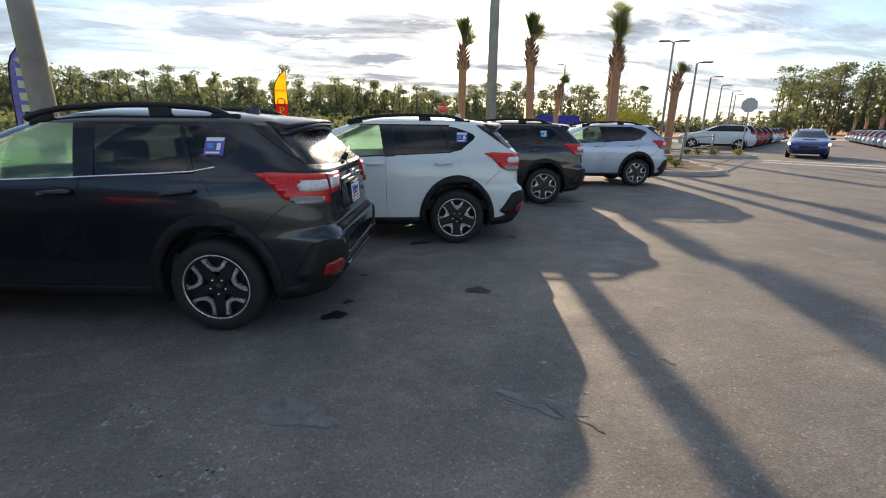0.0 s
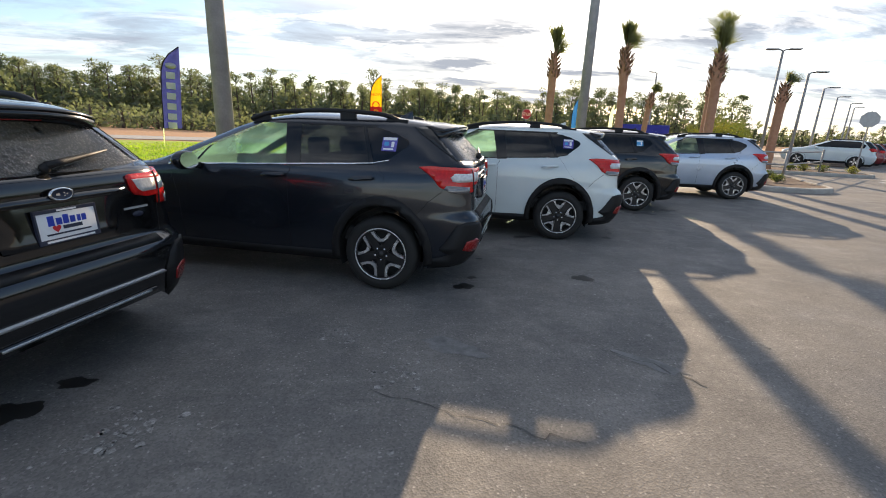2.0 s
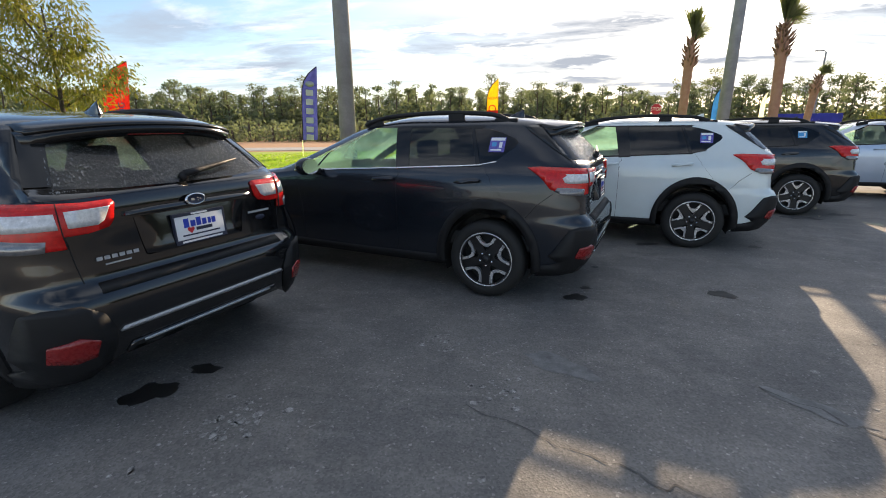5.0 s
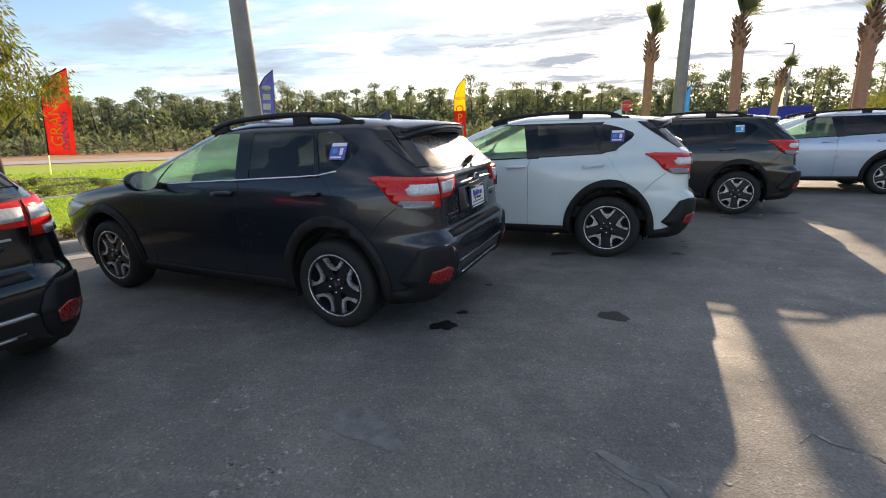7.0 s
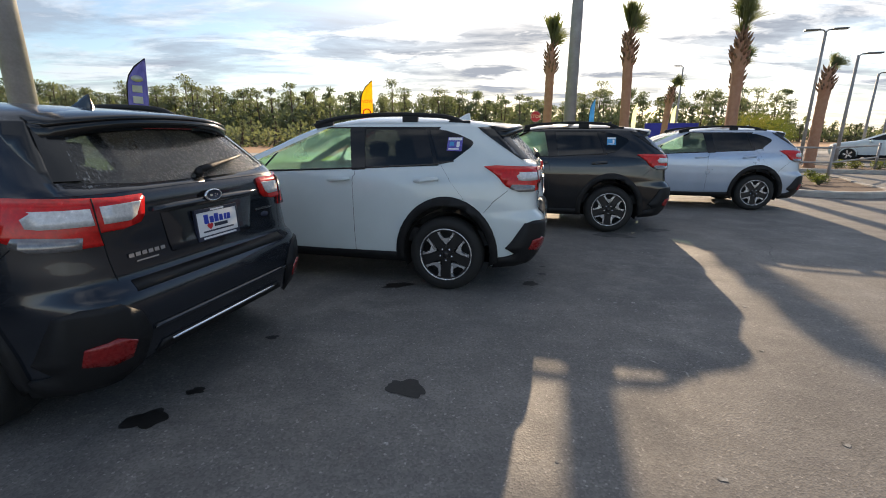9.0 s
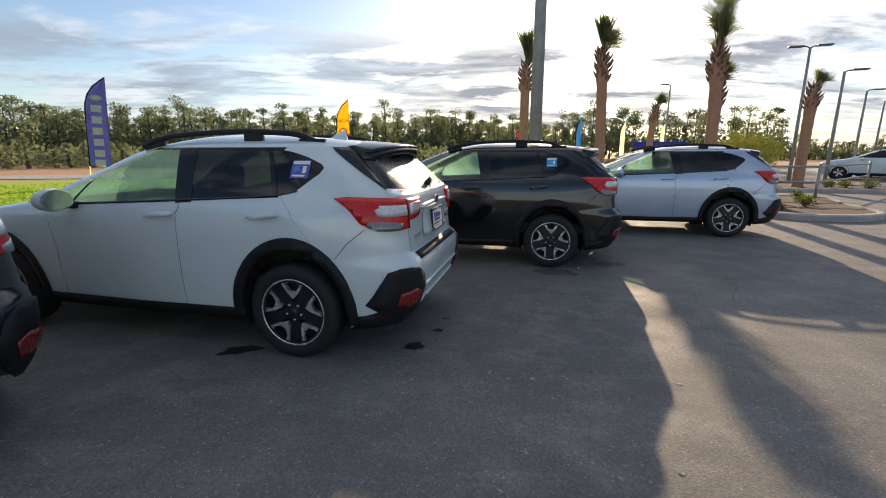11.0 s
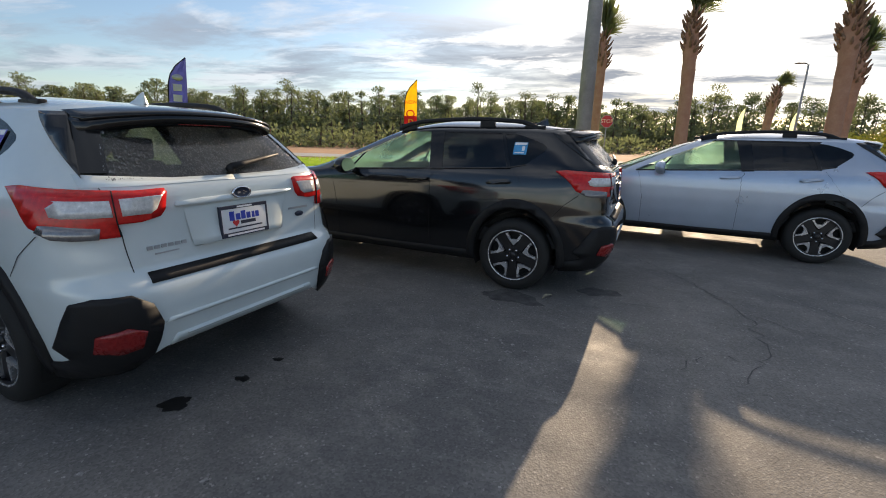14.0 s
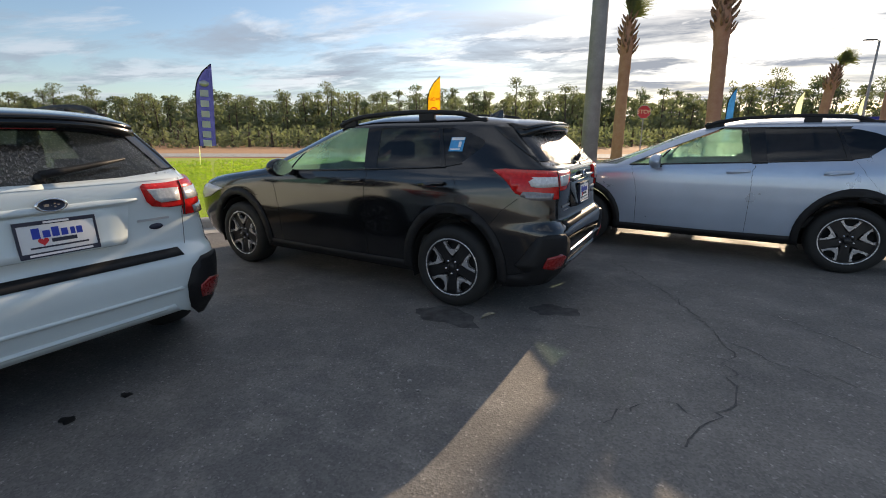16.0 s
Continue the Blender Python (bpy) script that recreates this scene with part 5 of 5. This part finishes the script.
octagon_sign(8.65, 33.0, 2.98, 5, True)
octagon_sign(21.9, 20.2, 3.0, -45, False)
sg = thing("dealer_sign", pose(20.4, 38.0, 0, 0, 0, -20), "low dark blue sign panel with a pale oval mark", "sign")
part("panel", box(bmesh.new(), (-1.9, -.15, .6), (1.9, .15, 2.35), .03), FLAG_BLUE, sg)
part("plinth", box(bmesh.new(), (-1.7, -.2, 0), (1.7, .2, .6), .02), CONCRETE, sg)
ov = lathe(bmesh.new(), [(.6, .03), (.68, .03), (.68, -.03)], 28)
bmesh.ops.scale(ov, vec=(1, 1, .6), verts=ov.verts)
part("oval_mark", ov, FLAG_WHITE, sg).matrix_local = Matrix.Translation((.4, -.16, 1.5))

# ---- planting islands, beds ----
def island(name, pts, label):
    pts = chaikin(pts, 2)
    t = thing(name, Matrix(), label, "planting island")
    bm = bmesh.new()
    c = Vector((sum(p[0] for p in pts) / len(pts), sum(p[1] for p in pts) / len(pts)))
    prof = ((0, -.02), (0, .11), (.03, .145), (.15, .15), (.16, .10))
    rows = []
    for p in pts:
        d = (c - Vector(p)).normalized()
        rows.append([bm.verts.new((p[0] + d.x * u, p[1] + d.y * u, z)) for u, z in prof])
    for a, b in zip(rows, rows[1:] + rows[:1]):
        for k in range(4):
            bm.faces.new((a[k], b[k], b[k + 1], a[k + 1]))
    bmesh.ops.recalc_face_normals(bm, faces=bm.faces)
    part("kerb_ring", bm, CONCRETE, t, "concrete kerb", smooth=False)
    bm = bmesh.new()
    bm.faces.new([bm.verts.new((p[0] + (c.x - p[0]) * .02, p[1] + (c.y - p[1]) * .02, .115)) for p in pts])
    part("mulch", bm, MULCH, t, "brown bark mulch", smooth=False)
    return t


def shrub(x, y, z, r, seed, mat=SHRUB, label="small low shrub in bark mulch"):
    random.seed(seed)
    t = thing("shrub", pose(x, y, z), label, "shrub", "low bed shrubs")
    bm = bmesh.new()
    for k in range(7):
        a = .9 * k
        tube(bm, [(0, 0, -.03), (math.cos(a) * r * .5, math.sin(a) * r * .5, r * .6)], [.012, .005], 5)
    part("stems", bm, BARK, t)
    pts = []
    for k in range(12):
        a = random.uniform(0, 6.28)
        q = random.uniform(.1, .8) * r
        pts += blob_points(24, (math.cos(a) * q, math.sin(a) * q, r * random.uniform(.3, .9)), (r * .35, r * .35, r * .3))
    o = new("leaves", leaf_mesh("leaves", [p for p, _ in pts], [v for _, v in pts], r * .32, r * .13, mat))
    o.parent = t
    return t


island("planting_island", [(10.5, 13.5), (11.1, 12.5), (12.2, 12.2), (13.4, 12.6), (14.1, 14.3), (15.3, 16.5), (14.2, 17.3), (12.4, 17.6), (10.5, 17.3), (10.1, 15.2)], "kerbed island of bark mulch with small shrubs")
for k, (x, y) in enumerate(((11.5, 13.5), (11.9, 14.2), (12.7, 14.2), (13.1, 14.7), (13.6, 15.2), (13.9, 15.9))):
    shrub(x, y, .12, .15 + .03 * (k % 3), 40 + k)
island("planting_island", [(11.6, 18.2), (14.5, 19.8), (17.2, 19.9), (19.8, 18.9), (21.4, 18.6), (22.2, 19.8), (21.2, 22.0), (18.8, 23.6), (15.0, 23.6), (12.0, 20.8)], "long kerbed island with yellowish shrubs")
for k, (x, y) in enumerate(((16.4, 20.9), (17.2, 21.6), (18.8, 20.6), (19.5, 20.5), (20.2, 20.2), (21.2, 19.7))):
    shrub(x, y, .12, .28, 60 + k, LEAF_YELLOW if k % 2 else SHRUB, "yellow-green shrub on a kerbed island")
island("mulch_bed", [(-16.5, 12.0), (-10.0, 8.8), (-9.0, 11.4), (-10.6, 13.6), (-15.5, 15.4)], "round mulch bed with low plants under a young tree")
for k, (x, y) in enumerate(((-10.2, 10.2), (-9.9, 11.6), (-11.2, 12.6), (-12.6, 11.4), (-11.6, 10.4), (-13.5, 12.6))):
    shrub(x, y, .12, .21, 80 + k)
sheet("mulch_strip", [(-7.6, 3.0), (-4.7, 5.85), (-3.4, 7.1), (-4.2, 7.9), (-5.6, 6.6), (-8.6, 3.8)], .125, MULCH, "brown bark mulch strip behind the kerb", "ground")
for k in range(9):
    shrub(-7.4 + .42 * k, 3.65 + .41 * k + .25 * (k % 2), .12, .16, 90 + k, SHRUB if k % 3 else LEAF_YELLOW)
broad_tree("bush_tree", 22.5, 32, 3.2, 2.2, LEAF_YELLOW, 31, "rounded yellow-green bushy tree beyond the lot", 2600, .1)
broad_tree("bush_tree", 26.0, 36, 3.4, 2.4, LEAF, 32, "rounded green bushy tree beyond the lot", 2600, .1)
for bush_x, bush_y, bush_seed in ((30.5, 43.0, 34), (35, 48.5, 35), (40.5, 55, 36)):
    broad_tree("bush_tree", bush_x, bush_y, 3.4, 2.6, LEAF_YELLOW if bush_seed == 35 else LEAF, bush_seed, "rounded green bushy tree beyond the lot", 2600, .1)
broad_tree("bush_tree", 31, 42, 3.8, 2.4, LEAF, 33, "rounded green bushy tree beyond the lot", 2600, .1)

# rail fence by the far white car
fence = thing("rail_fence", Matrix(), "low grey two-rail metal fence", "fence")
FP = [(11.6, 16.9), (13.0, 16.6), (14.6, 16.15), (20.0, 20.2)]
for x, y in FP:
    part("post", tube(bmesh.new(), [(x, y, 0), (x, y, 1.16)], .045, 8), GALV, fence)
for z in (.60, 1.06):
    part("rail", tube(bmesh.new(), [(x, y, z) for x, y in FP], .03, 8), GALV, fence)


# ---- far cars ----
def plain_car(paint, kind="suv"):
    """A whole car at moderate detail for the far rows; heading +x."""
    hgt = 1.0 if kind == "suv" else .90
    t = thing("parked_car", Matrix(), "", "car")
    sh = CROSS
    bm = ring_grid(sh, .24, 1.02, 16, 64)
    part("body", bm, paint, t)
    part("glass_band", ring_grid(sh, 1.02, 1.44, 6, 64), GLOSS_BLACK, t, "dark windows")
    part("roof", ring_grid(sh, 1.44, 1.555, 7, 64, cap=True), paint, t)
    for s in (False, True):
        part("front_pillar", shell_patch(sh, sidepoly(sh, [(2.30, 1.02), (2.12, 1.02), (1.22, 1.44), (1.42, 1.44)]), .004, mirror=s), paint, t)
        part("rear_pillar", shell_patch(sh, sidepoly(sh, [(-.25, 1.02), (-.50, 1.02), (-.35, 1.22), (-.18, 1.44), (.0, 1.44), (-.32, 1.2)]), .004, mirror=s), paint, t)
        part("tail_lamp", shell_patch(sh, [sh.side(-.45, 1.0), sh.side(-.6, .88), sh.back(.62, .88), sh.back(.55, 1.0), sh.side(-.6, 1.03)], .012, .02, mirror=s), RED_LENS, t)
        part("headlight", shell_patch(sh, [sh.side(x, z) for x, z in ((2.95, .80), (3.22, .83), (3.40, .79), (3.47, .70), (3.2, .68))], .010, .02, mirror=s), CLEAR_LENS, t)
        part("sill", shell_patch(sh, sidepoly(sh, [(.40, .235), (.40, .34), (2.27, .34), (2.27, .235)]), .008, .02, mirror=s), PLASTIC, t)
        for cx in (0, WB):
            y = -.885 if s else .885
            m = Matrix.Translation((cx, y, HUB)) @ (Matrix.Rotation(math.pi, 4, "Z") if s else Matrix())
            tw = part("wheel", lathe(bmesh.new(), [(.001, .012), (.05, .012), (.2, .0), (.225, .01), (.29, .016), (.335, -.01), (.345, -.05), (.345, -.18), (.2, -.2)], 24), RUBBER, t)
            tw.matrix_local = m
            part("arch", lathe(bmesh.new(), [(.34, -.06), (.41, -.002), (.42, .004)], 28), PLASTIC, t).matrix_local = m
            for k in range(5):
                bm = prism(bmesh.new(), [(.03, -.025), (.205, -.045), (.205, .045), (.03, .025)], .02, Matrix.Translation((0, .022, 0)))
                bmesh.ops.transform(bm, matrix=Matrix.Rotation(radians(72 * k), 4, "Y"), verts=bm.verts)
                part("spoke", bm, ALLOY, tw, smooth=False)
    for s in (1, -1):
        bm = tube(bmesh.new(), [(-.3, s * .545, 1.46), (-.1, s * .545, 1.55), (.6, s * .55, 1.575), (1.2, s * .55, 1.55), (1.4, s * .55, 1.46)], .024, 8)
        part("roof_rail", bm, PLASTIC, t)
        bm = bmesh.new()
        bmesh.ops.create_uvsphere(bm, u_segments=10, v_segments=6, radius=1, matrix=Matrix.LocRotScale((1.83, s * 1.0, 1.05), None, (.08, .12, .08)))
        part("door_mirror", bm, paint, t)
    return t


WHITE_SUV = plain_car(PAINT_WHITE)
WHITE_SUV.scale = (1.10, 1.07, 1.10)
WHITE_SUV.location, WHITE_SUV.rotation_euler = (29.0, 27.0, 0), (0, 0, radians(131))
tagged(WHITE_SUV, "large white three-row crossover parked beyond a kerbed island", "car")
SEDAN = copy_thing(WHITE_SUV, pose(27.0, 20.75, 0, 0, 0, 219))
SEDAN.scale = (1.0, .98, .93)
set_paint(SEDAN, PAINT_WHITE, PAINT_BLUE)
tagged(SEDAN, "blue sporty sedan with glowing headlights on the lot lane", "car")
for o in SEDAN.children:
    if o.name.startswith("headlight"):
        o.material_slots[0].link = "OBJECT"
        o.material_slots[0].material = HEAD_GLOW
scoop = part("hood_scoop", box(bmesh.new(), (2.5, -.28, .93), (2.95, .28, 1.03), .04), PAINT_BLUE, SEDAN)
part("grille", box(bmesh.new(), (3.50, -.40, .58), (3.61, .40, .71), .02), GLOSS_BLACK, SEDAN, "black grille")
part("lower_intake", box(bmesh.new(), (3.46, -.62, .30), (3.60, .62, .42), .02), PLASTIC, SEDAN, "black lower intake")
far = ((PAINT_RED, 32.0, 29.0), (PAINT_RED, 34.8, 31.0), (PAINT_BLACK, 37.6, 33.0), (PAINT_WHITE, 40.4, 35.0), (PAINT_SILVER, 43.2, 37.0), (PAINT_WHITE, 46, 39.0), (PAINT_RED, 48.8, 41.0))
for p, x, y in far:
    c = copy_thing(WHITE_SUV, pose(x, y, 0, 0, 0, 131))
    c.scale = (1, 1, 1)
    set_paint(c, PAINT_WHITE, p)
    tagged(c, "parked car in a far row under lamp posts", "car", "far row of parked cars")
for k in range(12):
    c = copy_thing(WHITE_SUV, pose(36.0 + 2.3 * k, 20.8 + 1.9 * k, 0, 0, 0, 300))
    c.scale = (1, 1, .93)
    set_paint(c, PAINT_WHITE, (PAINT_SILVER, PAINT_WHITE, PAINT_WHITE, PAINT_SILVER)[k % 4])
    tagged(c, "pale parked car in the second far row", "car", "second far row of parked cars")
for k, (x, y) in enumerate(((46, 28), (53, 34), (60, 40), (67, 46))):
    sabal(x, y, 3.4, 70 + k, .95, (.1, 0), .15)
c = copy_thing(WHITE_SUV, pose(46, 36, 0, 0, 0, 229))
c.scale = (1, 1, .92)
tagged(c, "white car far down the lot lane", "car")


# ---- marks on the asphalt ----
def stain(x, y, r, mat, seed, label, stretch=1.0, yaw=0.0, name="oil_stain"):
    rng = random.Random(seed)
    n = 28
    ph = [rng.uniform(0, 6.28) for _ in range(4)]
    bm = bmesh.new()
    rim = []
    for k in range(n):
        a = 2 * math.pi * k / n
        q = r * (1 + .12 * math.sin(2 * a + ph[0]) + .12 * math.sin(3 * a + ph[1]) + .12 * math.sin(5 * a + ph[2]) + rng.uniform(-.10, .10))
        px, py = q * math.cos(a) * stretch, q * math.sin(a)
        cy, sy = math.cos(radians(yaw)), math.sin(radians(yaw))
        rim.append(bm.verts.new((x + px * cy - py * sy, y + px * sy + py * cy, .0025)))
    bm.faces.new(rim)
    return tagged(mesh_object(name, bm, mat, False), label, "stain", kind="structure")


random.seed(3)
WETS = ((-1.79, 2.02, .17, 1.3, 30), (-1.66, 2.31, .09, 1.8, 10), (.755, 3.96, .135, 1.15, 5), (.87, 4.22, .06, 1.3, 0), (1.05, 4.9, .05, 1.4, 0), (2.06, 4.25, .13, 1.5, -40),
        (3.13, 6.09, .10, 1.3, 40), (3.31, 6.40, .055, 1.2, 0), (3.38, 6.66, .04, 1.3, 0), (1.84, 6.03, .12, 1.8, 20))
for k, (x, y, r, st, yaw) in enumerate(WETS):
    stain(x, y, r * .62, WET, 100 + k, "dark wet oil drip on the asphalt", st, yaw)
for k, (x, y, r, st, yaw, m) in enumerate(((.54, 2.74, .10, 2.4, -25, PATCH), (1.85, 2.52, .07, 3.2, -40, PATCH), (5.57, 8.62, .12, 1.5, 10, DAMP), (4.75, 8.25, .16, 1.7, -10, DAMP))):
    stain(x, y, r, m, 130 + k, "worn irregular patch in the asphalt", st, yaw, "asphalt_patch")
stain(9.2, 10.62, .11, CHALK, 150, "pale dried spill on the asphalt", 2.6, -45, "dried_spill")
for k, (a, b) in enumerate((((19.5, 16.8), (22.6, 12.2)), ((20.8, 17.9), (24.0, 13.0)))):
    d = (Vector(b) - Vector(a)).normalized() * .28
    sheet("lane_line", [(a[0] - d.y, a[1] + d.x), (b[0] - d.y, b[1] + d.x), (b[0] + d.y, b[1] - d.x), (a[0] + d.y, a[1] - d.x)], .005, LINE, "worn white painted lane line", "road marking")
# chalky spills: clusters of small flecks
rng = random.Random(17)
for cx, cy, n, sp in ((-.26, 2.87, 16, .07), (.21, 2.39, 22, .10), (-1.16, 1.91, 40, .10), (-1.39, 1.53, 9, .08), (2.11, 3.89, 5, .06), (3.81, 5.69, 6, .08), (4.85, 7.18, 5, .10), (5.9, 6.11, 2, .02), (7.2, 8.6, 14, .5), (1.2, 1.2, 10, .5), (2.9, 3.2, 10, .5), (4.4, 5.2, 10, .6)):
    bm = bmesh.new()
    for _ in range(n):
        x, y, r = cx + rng.gauss(0, sp), cy + rng.gauss(0, sp), rng.uniform(.006, .026) * (1.3 if n > 20 else 1)
        a0 = rng.uniform(0, 6)
        bm.faces.new([bm.verts.new((x + r * rng.uniform(.5, 1.2) * math.cos(a0 + a), y + r * rng.uniform(.5, 1.2) * math.sin(a0 + a), .0025)) for a in (0, .9, 1.8, 2.7, 3.6, 4.5, 5.4)])
    tagged(mesh_object("chalk_flecks", bm, CHALK, False), "whitish dried flecks scattered on asphalt", "stain", kind="structure")


# cracks: thin wandering strips
def crack(pts, w, seed, mat=DAMP, label="thin dark wandering crack in asphalt"):
    rng = random.Random(seed)
    line = [(x + rng.gauss(0, .022), y + rng.gauss(0, .022)) for x, y in dense(pts, .06, False)]
    bm = bmesh.new()
    rows = []
    for i, (x, y) in enumerate(line):
        q = w * rng.uniform(.5, 1.4)
        rows.append((bm.verts.new((x - q, y, .0035)), bm.verts.new((x + q, y + q * .5, .0035))))
    for a, b in zip(rows, rows[1:]):
        bm.faces.new((a[0], a[1], b[1], b[0]))
    tagged(mesh_object("crack", bm, mat, False), label, "crack", kind="structure")


crack([(6.08, 10.37), (6.52, 9.33), (6.75, 8.4), (6.65, 7.74), (6.28, 7.13)], .006, 1)
crack([(1.6, 2.7), (1.9, 2.5), (2.1, 2.2)], .006, 2)
crack([(.0, 2.2), (.5, 2.0), (1.1, 1.75)], .005, 3)
crack([(6.75, 8.4), (7.0, 8.1), (7.3, 8.0)], .004, 4)
crack([(6.45, 7.4), (6.2, 7.5), (5.9, 7.2)], .004, 5)
for k, p in enumerate(([(7.25, 9.05), (7.6, 8.5), (7.85, 7.95)], [(6.3, 10.0), (6.7, 9.95), (7.1, 9.75)], [(4.6, 7.35), (4.8, 7.25)], [(-.25, 3.1), (-.22, 2.92)], [(2.6, 2.9), (2.9, 2.75)], [(3.6, 4.6), (3.75, 4.35)])):
    crack(p, .006, 20 + k, CHALK, "pale scuffed scratch line on asphalt")
# a dry leaf by the wheel
lf = thing("fallen_leaf", pose(5.08, 8.32, .006, 0, 0, 55), "pale dry curled leaf lying on asphalt", "leaf")
bm = bmesh.new()
mid = [(-.075 + .15 * i / 6, .022 * math.sin(math.pi * i / 6), .012 * math.sin(math.pi * i / 6)) for i in range(7)]
rows = [(bm.verts.new((x, -w, z + .012)), bm.verts.new((x, 0, z)), bm.verts.new((x, w, z + .014))) for x, w, z in mid]
for a, b in zip(rows, rows[1:]):
    for k in range(2):
        bm.faces.new((a[k], a[k + 1], b[k + 1], b[k]))
part("blade", bm, LEAF_DRY, lf)

# grass blades on the verge, thinner with distance
rng = random.Random(8)
vs, fs = [], []
K = [Vector(p) for p in KERB]
for a, b in zip(K, K[1:]):
    d = (b - a).normalized()
    nrm = Vector((-d.y, d.x))
    for _ in range(int((b - a).length * 3000)):
        q = abs(rng.gauss(0, 1)) * 8.0 + .18
        p = a.lerp(b, rng.random()) + nrm * q
        if q > 19:
            continue
        h, w, ang = rng.uniform(.03, .055) * (1 + q * .02), .006 * (1 + q * .30), rng.uniform(0, 3.14)
        i = len(vs)
        lx, ly = rng.gauss(0, .03), rng.gauss(0, .03)
        vs += [(p.x - w * math.cos(ang), p.y - w * math.sin(ang), .10), (p.x + w * math.cos(ang), p.y + w * math.sin(ang), .10), (p.x + lx, p.y + ly, .10 + h)]
        fs.append((i, i + 1, i + 2))
me = bpy.data.meshes.new("grass")
me.from_pydata(vs, [], fs)
me.materials.append(BLADES)
tagged(new("grass", me), "bright green mown grass blades on the verge", "grass", kind="stuff")
